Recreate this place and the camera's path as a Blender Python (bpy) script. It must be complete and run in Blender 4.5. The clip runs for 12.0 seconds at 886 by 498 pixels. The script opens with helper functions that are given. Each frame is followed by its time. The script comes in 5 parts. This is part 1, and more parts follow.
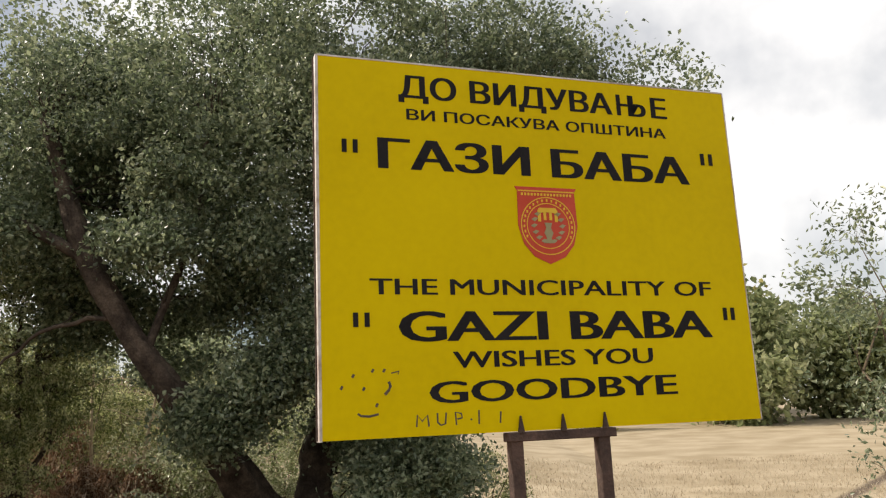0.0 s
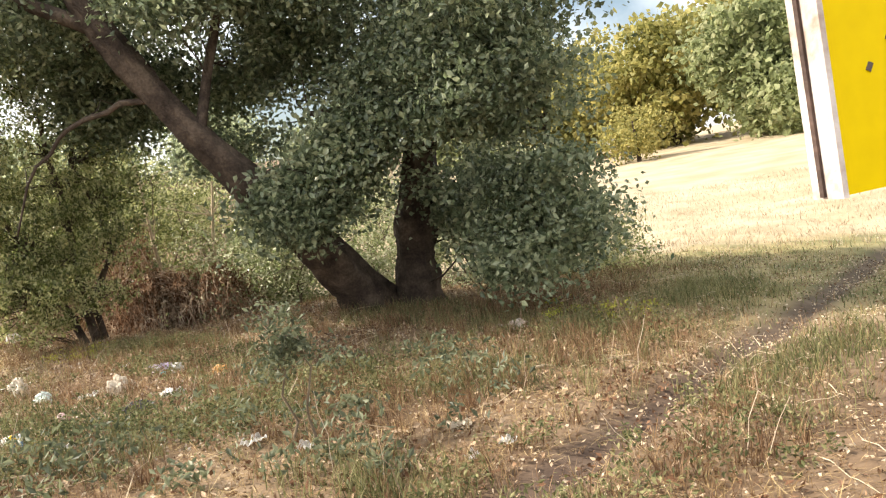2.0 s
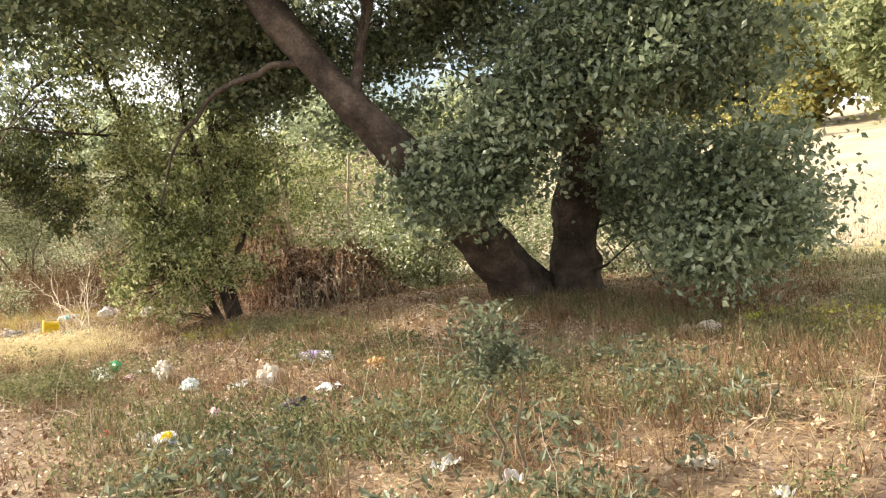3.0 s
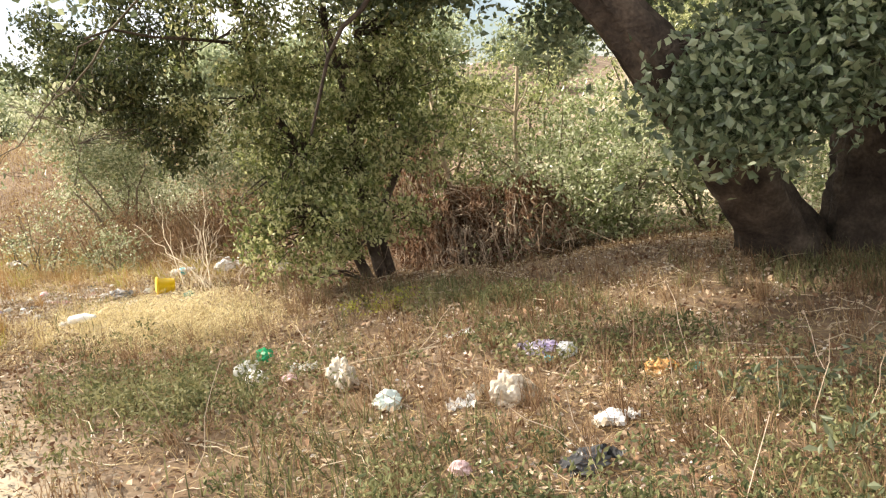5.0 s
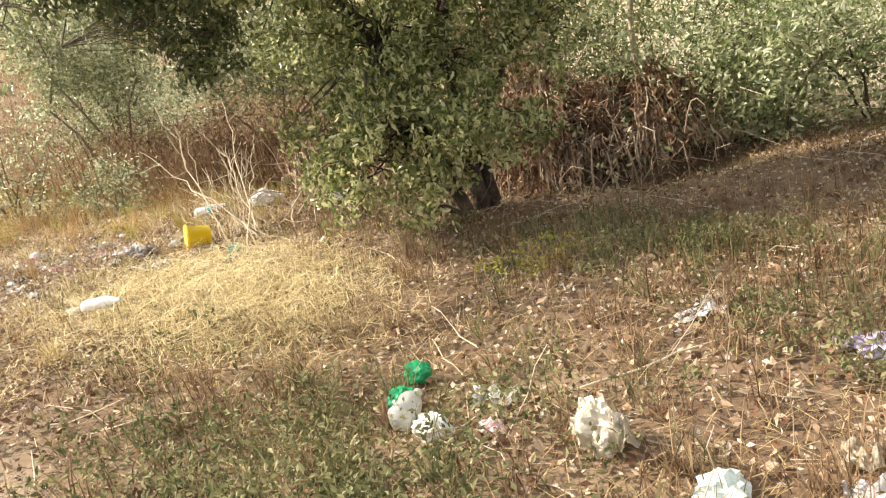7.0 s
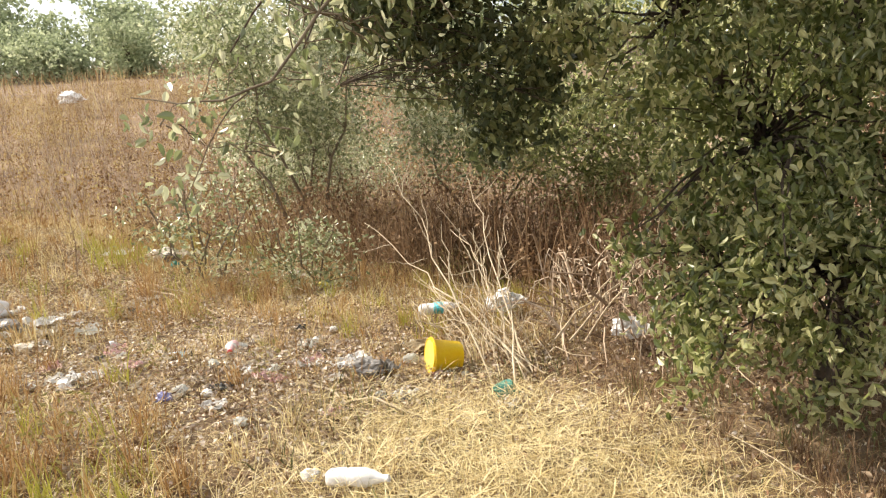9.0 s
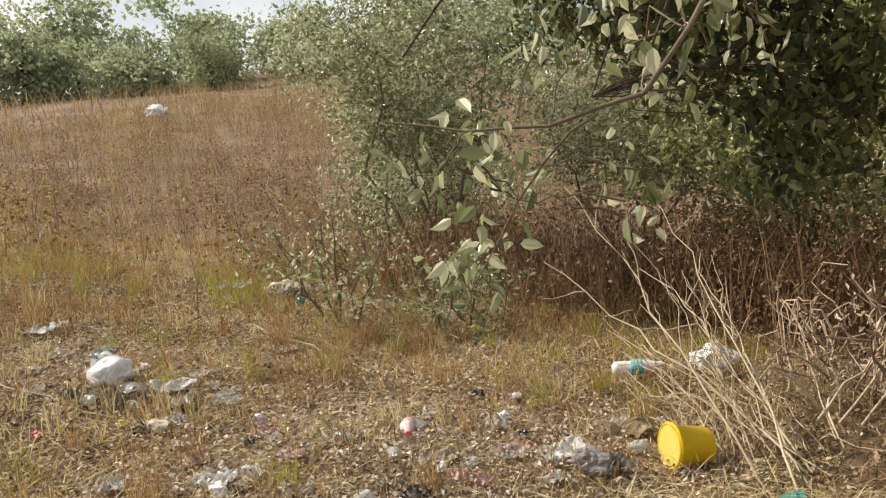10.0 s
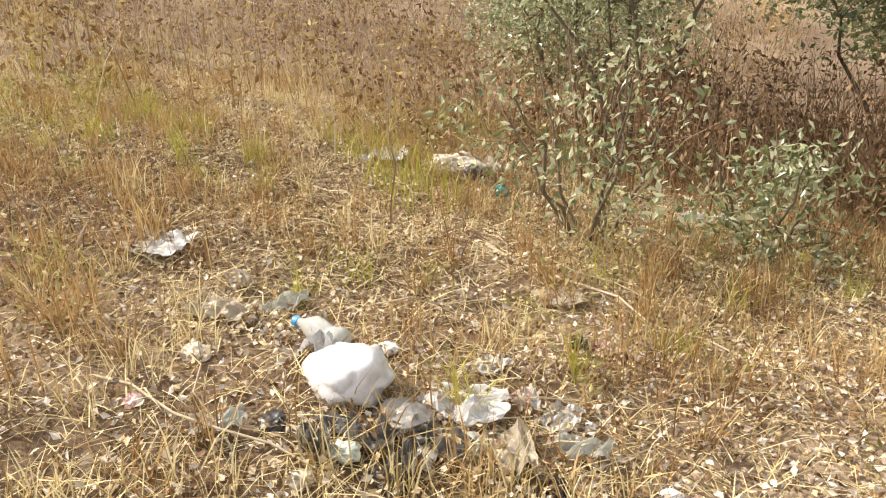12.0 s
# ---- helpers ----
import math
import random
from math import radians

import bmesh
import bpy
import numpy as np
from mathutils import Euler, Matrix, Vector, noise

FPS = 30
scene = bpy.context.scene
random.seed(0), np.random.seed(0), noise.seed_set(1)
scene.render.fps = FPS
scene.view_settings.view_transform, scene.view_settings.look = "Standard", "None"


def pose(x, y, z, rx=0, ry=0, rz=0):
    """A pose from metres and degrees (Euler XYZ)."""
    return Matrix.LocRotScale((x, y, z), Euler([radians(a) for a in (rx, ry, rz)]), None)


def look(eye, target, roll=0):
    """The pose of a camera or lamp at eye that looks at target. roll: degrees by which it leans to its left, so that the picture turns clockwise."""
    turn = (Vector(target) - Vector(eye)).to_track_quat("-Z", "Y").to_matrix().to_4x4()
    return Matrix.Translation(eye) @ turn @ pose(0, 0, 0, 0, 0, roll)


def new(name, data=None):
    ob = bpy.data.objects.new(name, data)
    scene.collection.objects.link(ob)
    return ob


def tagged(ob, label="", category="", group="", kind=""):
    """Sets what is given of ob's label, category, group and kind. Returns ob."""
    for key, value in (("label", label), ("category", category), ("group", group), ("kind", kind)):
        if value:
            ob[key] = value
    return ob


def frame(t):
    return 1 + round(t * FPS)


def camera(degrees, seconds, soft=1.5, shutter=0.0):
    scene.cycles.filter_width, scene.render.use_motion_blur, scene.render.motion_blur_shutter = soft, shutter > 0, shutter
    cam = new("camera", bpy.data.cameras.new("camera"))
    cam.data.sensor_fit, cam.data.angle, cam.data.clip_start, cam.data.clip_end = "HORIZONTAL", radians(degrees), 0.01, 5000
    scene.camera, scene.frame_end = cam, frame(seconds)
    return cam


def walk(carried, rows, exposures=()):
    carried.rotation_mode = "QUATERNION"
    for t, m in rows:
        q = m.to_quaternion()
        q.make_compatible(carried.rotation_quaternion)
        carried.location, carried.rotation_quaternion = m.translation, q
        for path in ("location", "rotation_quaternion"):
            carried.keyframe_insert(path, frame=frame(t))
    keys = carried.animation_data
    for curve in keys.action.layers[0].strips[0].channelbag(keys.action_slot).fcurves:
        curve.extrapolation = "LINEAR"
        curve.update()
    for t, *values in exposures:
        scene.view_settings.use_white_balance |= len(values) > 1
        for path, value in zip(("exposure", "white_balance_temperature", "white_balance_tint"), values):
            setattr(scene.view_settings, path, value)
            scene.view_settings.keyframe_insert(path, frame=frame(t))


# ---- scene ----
cam = camera(58.0, 12.0, soft=1.2)
EXPOSURES = [(0.0, -0.46, 6900, 10), (0.5, -0.42, 6900, 10), (1.0, 0.03, 6900, 10), (2.0, 0.65, 6900, 10), (2.5, 0.82, 6900, 10), (3.2, 0.82, 6900, 10), (5.0, 0.68, 6900, 10), (6.5, 0.7, 6900, 10), (8.8, 0.42, 6900, 10), (9.5, 0.2, 6900, 10), (10.0, -0.27, 6900, 10), (10.5, -0.14, 6900, 10), (11.2, 0.15, 6900, 10), (12.0, 0.3, 6900, 10)]
PATH = [
    (0, (-0.003, 0.084, 1.499), (-0.013, 2.041, 1.911), -2.6),
    (0.5, (-0.240, 0.538, 1.551), (-0.237, 2.497, 1.957), -4.4),
    (1, (-0.499, 1.039, 1.568), (-0.494, 2.999, 1.961), -6.7),
    (1.5, (-0.807, 1.529, 1.562), (-0.84, 3.525, 1.69), -6.3),
    (2, (-1.185, 2.014, 1.589), (-1.301, 4.002, 1.41), -10.7),
    (2.5, (-1.623, 2.504, 1.662), (-1.932, 4.47, 1.47), -9.5),
    (3, (-2.003, 2.917, 1.693), (-2.364, 4.875, 1.502), -9.3),
    (3.2, (-2.171, 3.134, 1.686), (-2.53, 5.096, 1.535), -8.9),
    (4.8, (-3.58, 4.825, 1.731), (-4.143, 6.731, 1.508), -9.7),
    (5, (-3.762, 5.016, 1.755), (-4.333, 6.905, 1.433), -10.0),
    (5.5, (-4.163, 5.484, 1.757), (-4.731, 7.297, 1.131), -13.0),
    (6, (-4.584, 5.925, 1.772), (-5.156, 7.712, 1.079), -15.1),
    (6.5, (-5.019, 6.354, 1.799), (-5.561, 8.171, 1.161), -14.3),
    (6.7, (-5.207, 6.533, 1.83), (-5.742, 8.357, 1.208), -13.7),
    (8.3, (-6.445, 7.688, 1.87), (-7.122, 9.531, 1.485), -11.2),
    (8.5, (-6.641, 7.81, 1.892), (-7.33, 9.647, 1.499), -11.4),
    (9, (-7.207, 8.13, 1.999), (-7.998, 9.928, 1.624), -5.9),
    (9.5, (-7.777, 8.451, 2.068), (-8.614, 10.231, 1.707), -5.4),
    (10, (-8.344, 8.78, 2.11), (-9.28, 10.514, 1.772), -6.6),
    (10.5, (-9.016, 9.051, 2.088), (-9.985, 10.744, 1.646), -4.1),
    (11, (-9.651, 9.371, 2.053), (-10.603, 11.026, 1.458), -1.1),
    (11.5, (-10.265, 9.655, 2.033), (-11.144, 11.329, 1.381), -2.5),
    (12, (-10.803, 9.946, 2.123), (-11.669, 11.582, 1.366), -3.3),
]
walk(cam, [(t, look(e, g, r)) for t, e, g, r in PATH], exposures=EXPOSURES)

# ---- light ----
SUN = Vector((-0.75, 0.0, 0.66)).normalized()
world = bpy.data.worlds.new("sky")
scene.world = world
world.use_nodes = True
wn, wl = world.node_tree.nodes, world.node_tree.links
sky = wn.new("ShaderNodeTexSky")
sky.sky_type, sky.sun_disc = "NISHITA", False
sky.sun_elevation = math.asin(SUN.z)
sky.sun_rotation = math.atan2(SUN.x, SUN.y)
sky.dust_density, sky.air_density = 2.0, 1.0
# bright thin cloud over most of the sky, breaking up to the right
wc = wn.new("ShaderNodeTexCoord")
wnoise = wn.new("ShaderNodeTexNoise")
wnoise.inputs["Scale"].default_value, wnoise.inputs["Detail"].default_value = 2.2, 7.0
wramp = wn.new("ShaderNodeValToRGB")
wramp.color_ramp.elements[0].position, wramp.color_ramp.elements[1].position = 0.4, 0.58
wmix = wn.new("ShaderNodeMix")
wmix.data_type = "RGBA"
wmix.inputs[7].default_value = (12.5, 12.7, 13.2, 1)
wl.new(wc.outputs["Generated"], wnoise.inputs["Vector"])
wl.new(wnoise.outputs["Fac"], wramp.inputs["Fac"])
wl.new(wramp.outputs["Color"], wmix.inputs[0])
wl.new(sky.outputs["Color"], wmix.inputs[6])
wl.new(wmix.outputs[2], wn["Background"].inputs["Color"])
wn["Background"].inputs["Strength"].default_value = 0.12
sun_data = bpy.data.lights.new("sun", "SUN")
sun_data.energy, sun_data.angle, sun_data.color = 6.0, radians(0.6), (1.0, 0.93, 0.82)
sun = new("sun", sun_data)
sun.matrix_world = look(SUN * 50, (0, 0, 0))


# ---- materials ----
def material(name, colors, rough=0.8, scale=3.0, fine=40.0, bump=0.3, metal=0.0, island=0.0, translucent=0.0, spec=0.3, coords="Object", detail=6.0, strength=1.0):
    """Noise-driven mix between two or three colours at two scales, with relief; island: how much single pieces differ."""
    m = bpy.data.materials.new(name)
    m.use_nodes = True
    n, l = m.node_tree.nodes, m.node_tree.links
    bsdf = n["Principled BSDF"]
    tc = n.new("ShaderNodeTexCoord")
    big, small = n.new("ShaderNodeTexNoise"), n.new("ShaderNodeTexNoise")
    big.inputs["Scale"].default_value, big.inputs["Detail"].default_value = scale, detail
    small.inputs["Scale"].default_value, small.inputs["Detail"].default_value = fine, 4.0
    for t in (big, small):
        l.new(tc.outputs[coords], t.inputs["Vector"])
    add = n.new("ShaderNodeMath")
    add.operation = "MULTIPLY_ADD"
    add.inputs[1].default_value = 0.45
    l.new(small.outputs["Fac"], add.inputs[0])
    l.new(big.outputs["Fac"], add.inputs[2])
    last = add.outputs[0]
    if island:
        geo = n.new("ShaderNodeNewGeometry")
        mad = n.new("ShaderNodeMath")
        mad.operation = "MULTIPLY_ADD"
        mad.inputs[1].default_value = island
        l.new(geo.outputs["Random Per Island"], mad.inputs[0])
        l.new(last, mad.inputs[2])
        sub = n.new("ShaderNodeMath")
        sub.operation = "SUBTRACT"
        sub.inputs[1].default_value = island / 2
        l.new(mad.outputs[0], sub.inputs[0])
        last = sub.outputs[0]
    ramp = n.new("ShaderNodeValToRGB")
    e = ramp.color_ramp.elements
    lo, hi = 0.5, 0.95
    while len(e) < len(colors):
        e.new(0.5)
    for i, c in enumerate(colors):
        e[i].position = lo + (hi - lo) * i / max(1, len(colors) - 1)
        e[i].color = (*c, 1)
    l.new(last, ramp.inputs["Fac"])
    l.new(ramp.outputs["Color"], bsdf.inputs["Base Color"])
    bsdf.inputs["Roughness"].default_value = rough
    bsdf.inputs["Metallic"].default_value = metal
    bsdf.inputs["Specular IOR Level"].default_value = spec
    if bump:
        b = n.new("ShaderNodeBump")
        b.inputs["Strength"].default_value = bump
        b.inputs["Distance"].default_value = 0.02
        l.new(small.outputs["Fac"], b.inputs["Height"])
        l.new(b.outputs["Normal"], bsdf.inputs["Normal"])
    if translucent:
        tr = n.new("ShaderNodeBsdfTranslucent")
        mx = n.new("ShaderNodeMixShader")
        mx.inputs[0].default_value = translucent
        l.new(ramp.outputs["Color"], tr.inputs["Color"])
        l.new(bsdf.outputs[0], mx.inputs[1])
        l.new(tr.outputs[0], mx.inputs[2])
        l.new(mx.outputs[0], n["Material Output"].inputs["Surface"])
    return m


LEAF_DARK = material("leaf_dark", [(0.11, 0.145, 0.078), (0.2, 0.25, 0.138), (0.38, 0.42, 0.26)], 0.36, 0.8, 6, 0, island=0.75, translucent=0.48, spec=0.85)
LEAF_WILLOW = material("leaf_willow", [(0.12, 0.15, 0.04), (0.3, 0.33, 0.11), (0.58, 0.57, 0.3)], 0.33, 0.9, 6, 0, island=0.85, translucent=0.5, spec=0.9)
LEAF_SILVER = material("leaf_silver", [(0.14, 0.17, 0.07), (0.33, 0.36, 0.18), (0.6, 0.6, 0.41)], 0.36, 0.9, 6, 0, island=0.7, translucent=0.45, spec=0.9)
# the bough's backlit darkness is put into these darker leaf colours
LEAF_BOUGH_SHADE = material("leaf_bough_shade", [(0.05, 0.065, 0.025), (0.1, 0.12, 0.045), (0.2, 0.21, 0.09)], 0.5, 0.9, 6, 0, island=0.7, translucent=0.3, spec=0.4)
LEAF_BLUE = material("leaf_blue", [(0.075, 0.09, 0.05), (0.13, 0.15, 0.085), (0.22, 0.24, 0.14)], 0.5, 1.0, 6, 0, island=0.6, translucent=0.42, spec=0.5)
# pale greyed leaf colours carry the haze of distance
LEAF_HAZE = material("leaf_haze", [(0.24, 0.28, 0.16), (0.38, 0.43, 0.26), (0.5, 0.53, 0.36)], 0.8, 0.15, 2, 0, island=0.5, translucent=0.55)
# brighter leaf copy: sunlight on the shrubs behind the trees is in its colour
LEAF_SUNLIT = material("leaf_sunlit", [(0.2, 0.25, 0.09), (0.42, 0.46, 0.24), (0.68, 0.68, 0.48)], 0.34, 0.9, 6, 0, island=0.7, translucent=0.5, spec=0.9)
LEAF_FAR = material("leaf_far", [(0.17, 0.2, 0.09), (0.31, 0.35, 0.17), (0.45, 0.46, 0.27)], 0.7, 0.15, 2, 0, island=0.5, translucent=0.55)
LEAF_GOLD = material("leaf_gold", [(0.2, 0.2, 0.06), (0.36, 0.33, 0.11), (0.48, 0.42, 0.16)], 0.6, 0.15, 2, 0, island=0.5, translucent=0.5)
BARK = material("bark", [(0.03, 0.022, 0.016), (0.075, 0.055, 0.042), (0.15, 0.115, 0.085)], 0.95, 5, 34, 1.0)
TWIG = material("twig", [(0.1, 0.075, 0.05), (0.2, 0.16, 0.11)], 0.9, 6, 40, 0.3, island=0.4)
DEAD_TWIG = material("dead_twig", [(0.22, 0.15, 0.1), (0.42, 0.31, 0.22), (0.58, 0.47, 0.36)], 0.9, 3, 30, 0.2, island=0.6)
PALE_STICK = material("pale_stick", [(0.38, 0.3, 0.2), (0.6, 0.5, 0.36)], 0.85, 6, 60, 0.3, island=0.3)
STRAW = material("straw", [(0.4, 0.3, 0.14), (0.62, 0.5, 0.25), (0.8, 0.69, 0.42)], 0.75, 1.2, 9, 0, island=0.6, translucent=0.25)
DRY_GRASS = material("dry_grass", [(0.2, 0.12, 0.055), (0.36, 0.25, 0.12), (0.52, 0.4, 0.22)], 0.8, 0.9, 9, 0, island=0.7, translucent=0.25)
BROWN_WEED = material("brown_weed", [(0.12, 0.065, 0.035), (0.23, 0.14, 0.075), (0.36, 0.24, 0.14)], 0.85, 0.9, 9, 0, island=0.6, translucent=0.2)
GREEN_GRASS = material("green_grass", [(0.09, 0.1, 0.04), (0.17, 0.17, 0.07), (0.29, 0.27, 0.13)], 0.65, 0.9, 9, 0, island=0.7, translucent=0.3)
YELLOW_WEED = material("yellow_weed", [(0.3, 0.3, 0.05), (0.45, 0.42, 0.08)], 0.7, 1, 9, 0, island=0.5, translucent=0.3)
LITTER = material("leaf_litter", [(0.14, 0.085, 0.05), (0.32, 0.23, 0.15), (0.55, 0.45, 0.33)], 0.85, 1.3, 9, 0, island=0.9)
EARTH = material("earth", [(0.09, 0.055, 0.033), (0.18, 0.12, 0.075), (0.3, 0.22, 0.145)], 0.97, 0.55, 9, 0.6, detail=9)


def add_field(m):
    """The mown field of pale stubble beyond the trees, with a ragged edge, and the green verge before it."""
    n, l = m.node_tree.nodes, m.node_tree.links
    tc, sep, rag = n.new("ShaderNodeTexCoord"), n.new("ShaderNodeSeparateXYZ"), n.new("ShaderNodeTexNoise")
    rag.inputs["Scale"].default_value, rag.inputs["Detail"].default_value = 0.7, 6
    l.new(tc.outputs["Object"], sep.inputs[0])
    l.new(tc.outputs["Object"], rag.inputs["Vector"])
    base = n["Principled BSDF"].inputs["Base Color"].links[0].from_socket

    def band(source, lo, hi):
        ragged = n.new("ShaderNodeMath")
        ragged.operation = "MULTIPLY_ADD"
        ragged.inputs[1].default_value = 3.0
        l.new(rag.outputs["Fac"], ragged.inputs[0])
        l.new(source, ragged.inputs[2])
        r = n.new("ShaderNodeMapRange")
        r.interpolation_type = "SMOOTHSTEP"
        r.inputs[1].default_value, r.inputs[2].default_value = lo + 1.5, hi + 1.5
        l.new(ragged.outputs[0], r.inputs[0])
        return r.outputs[0]

    def times(a, b):
        t = n.new("ShaderNodeMath")
        t.operation = "MULTIPLY"
        l.new(a, t.inputs[0])
        l.new(b, t.inputs[1])
        return t.outputs[0]

    def over(mask, low, c0, c1, scale):
        tex = n.new("ShaderNodeTexNoise")
        tex.inputs["Scale"].default_value, tex.inputs["Detail"].default_value = scale, 9
        l.new(tc.outputs["Object"], tex.inputs["Vector"])
        cr = n.new("ShaderNodeValToRGB")
        cr.color_ramp.elements[0].position, cr.color_ramp.elements[0].color = 0.35, (*c0, 1)
        cr.color_ramp.elements[1].position, cr.color_ramp.elements[1].color = 0.65, (*c1, 1)
        l.new(tex.outputs["Fac"], cr.inputs["Fac"])
        mx = n.new("ShaderNodeMix")
        mx.data_type = "RGBA"
        l.new(mask, mx.inputs[0])
        l.new(low, mx.inputs[6])
        l.new(cr.outputs["Color"], mx.inputs[7])
        return mx.outputs[2]

    right = band(sep.outputs["X"], -9.0, -6.0)
    green = times(band(sep.outputs["X"], -1.0, 1.0), band(sep.outputs["Y"], 8.5, 11.0))
    c = over(green, base, (0.13, 0.13, 0.05), (0.3, 0.25, 0.12), 1.5)
    c = over(times(right, band(sep.outputs["Y"], 15.5, 17.5)), c, (0.33, 0.26, 0.165), (0.46, 0.375, 0.26), 0.5)
    # pale trodden earth along the walked strip
    strip = n.new("ShaderNodeVectorMath")
    strip.operation = "DOT_PRODUCT"
    strip.inputs[1].default_value = (0.66, 0.75, 0)
    l.new(tc.outputs["Object"], strip.inputs[0])
    lane = n.new("ShaderNodeMath")
    lane.operation = "ADD"
    lane.inputs[1].default_value = -0.9
    l.new(strip.outputs["Value"], lane.inputs[0])
    lane_size = n.new("ShaderNodeMath")
    lane_size.operation = "ABSOLUTE"
    l.new(lane.outputs[0], lane_size.inputs[0])
    wear = n.new("ShaderNodeMath")
    wear.operation = "MULTIPLY_ADD"
    wear.inputs[1].default_value = 0.9
    l.new(rag.outputs["Fac"], wear.inputs[0])
    l.new(lane_size.outputs[0], wear.inputs[2])
    trod = n.new("ShaderNodeMapRange")
    trod.inputs[1].default_value, trod.inputs[2].default_value, trod.inputs[3].default_value, trod.inputs[4].default_value = 0.75, 1.3, 0.9, 0.0
    l.new(wear.outputs[0], trod.inputs[0])
    near = n.new("ShaderNodeMapRange")
    near.inputs[1].default_value, near.inputs[2].default_value = -9.0, -7.8
    l.new(sep.outputs["X"], near.inputs[0])
    c = over(times(trod.outputs[0], near.outputs[0]), c, (0.36, 0.29, 0.2), (0.5, 0.42, 0.31), 3.0)
    # dark damp soil in the rut of the track
    along = n.new("ShaderNodeVectorMath")
    along.operation = "DOT_PRODUCT"
    along.inputs[1].default_value = (0.81, -0.586, 0)
    l.new(tc.outputs["Object"], along.inputs[0])
    side = n.new("ShaderNodeMath")
    side.operation = "ADD"
    side.inputs[1].default_value = 4.47
    l.new(along.outputs["Value"], side.inputs[0])
    size = n.new("ShaderNodeMath")
    size.operation = "ABSOLUTE"
    l.new(side.outputs[0], size.inputs[0])
    rut = n.new("ShaderNodeMapRange")
    rut.inputs[1].default_value, rut.inputs[2].default_value, rut.inputs[3].default_value, rut.inputs[4].default_value = 0.1, 0.3, 0.85, 0.0
    l.new(size.outputs[0], rut.inputs[0])
    c = over(rut.outputs[0], c, (0.05, 0.032, 0.026), (0.11, 0.075, 0.055), 4.0)
    l.new(c, n["Principled BSDF"].inputs["Base Color"])


add_field(EARTH)


# ---- mesh helpers ----
def from_arrays(name, verts, faces, mat, smooth=False):
    """A mesh object from an array of points and an array of equal-sized faces."""
    verts, faces = np.asarray(verts, np.float32), np.asarray(faces, np.int32)
    me = bpy.data.meshes.new(name)
    k = faces.shape[1]
    me.vertices.add(len(verts))
    me.vertices.foreach_set("co", verts.ravel())
    me.loops.add(faces.size)
    me.loops.foreach_set("vertex_index", faces.ravel())
    me.polygons.add(len(faces))
    me.polygons.foreach_set("loop_start", np.arange(0, faces.size, k, dtype=np.int32))
    me.polygons.foreach_set("use_smooth", np.full(len(faces), smooth))
    me.update(calc_edges=True)
    me.materials.append(mat)
    return new(name, me)


def part(name, bm, mat, parent=None, label="", smooth=False):
    """One bmesh as one object, under a thing or a part where one is given."""
    me = bpy.data.meshes.new(name)
    if smooth:
        for f in bm.faces:
            f.smooth = True
    bm.to_mesh(me)
    bm.free()
    for m in (mat if isinstance(mat, (list, tuple)) else [mat]):
        me.materials.append(m)
    ob = new(name, me)
    ob.parent = parent
    if label:
        ob["label"] = label
    return ob


def thing(name, at, label, category, group="", kind="", turn=0.0):
    ob = new(name)
    ob.empty_display_size = 0.1
    ob.matrix_world = pose(*at, 0, 0, turn)
    return tagged(ob, label, category, group, kind)


def tubes(paths, sides=6):
    """Verts and quads of many tapered tubes; each path is a list of (point, radius)."""
    vs, fs, base = [], [], 0
    ang = np.linspace(0, 2 * np.pi, sides, endpoint=False)
    for path in paths:
        pts = np.array([p for p, _ in path], float)
        rad = np.array([r for _, r in path], float)
        tan = np.gradient(pts, axis=0)
        tan /= np.linalg.norm(tan, axis=1)[:, None] + 1e-9
        ref = np.array((0.31, 0.87, 0.2)) if abs(tan[0][2]) > 0.8 else np.array((0.1, 0.2, 1.0))
        u = np.cross(tan, ref)
        u /= np.linalg.norm(u, axis=1)[:, None] + 1e-9
        v = np.cross(tan, u)
        ring = pts[:, None] + rad[:, None, None] * (u[:, None] * np.cos(ang)[None, :, None] + v[:, None] * np.sin(ang)[None, :, None])
        vs.append(ring.reshape(-1, 3))
        n = len(pts)
        for i in range(n - 1):
            for k in range(sides):
                a, b = base + i * sides + k, base + i * sides + (k + 1) % sides
                fs.append((a, b, b + sides, a + sides))
        base += n * sides
    return np.concatenate(vs), np.array(fs)


def wander(rng, a, b, r0, r1, steps=6, sag=0.0, wild=0.08):
    """A crooked tapered path from a to b."""
    a, b = np.array(a, float), np.array(b, float)
    length = np.linalg.norm(b - a)
    out = []
    for i in range(steps + 1):
        s = i / steps
        p = a + (b - a) * s + rng.normal(0, wild * length / steps ** 0.5, 3) * math.sin(math.pi * s)
        p[2] += sag * math.sin(math.pi * s)
        out.append((p, r0 + (r1 - r0) * s))
    return out


def ragged(rng, c, r, count, lo, hi, clumps):
    """Many small lobes of uneven size in place of one smooth one."""
    out = []
    for i in range(count):
        d = rng.normal(0, 1, 3)
        d *= rng.random() ** 0.4 / np.linalg.norm(d)
        k = rng.uniform(lo, hi)
        out.append((tuple(np.array(c) + d * r), (k * rng.uniform(0.8, 1.4), k * rng.uniform(0.7, 1.1), k * rng.uniform(0.6, 1.1)), max(3, int(clumps * (k / hi) ** 2))))
    return out


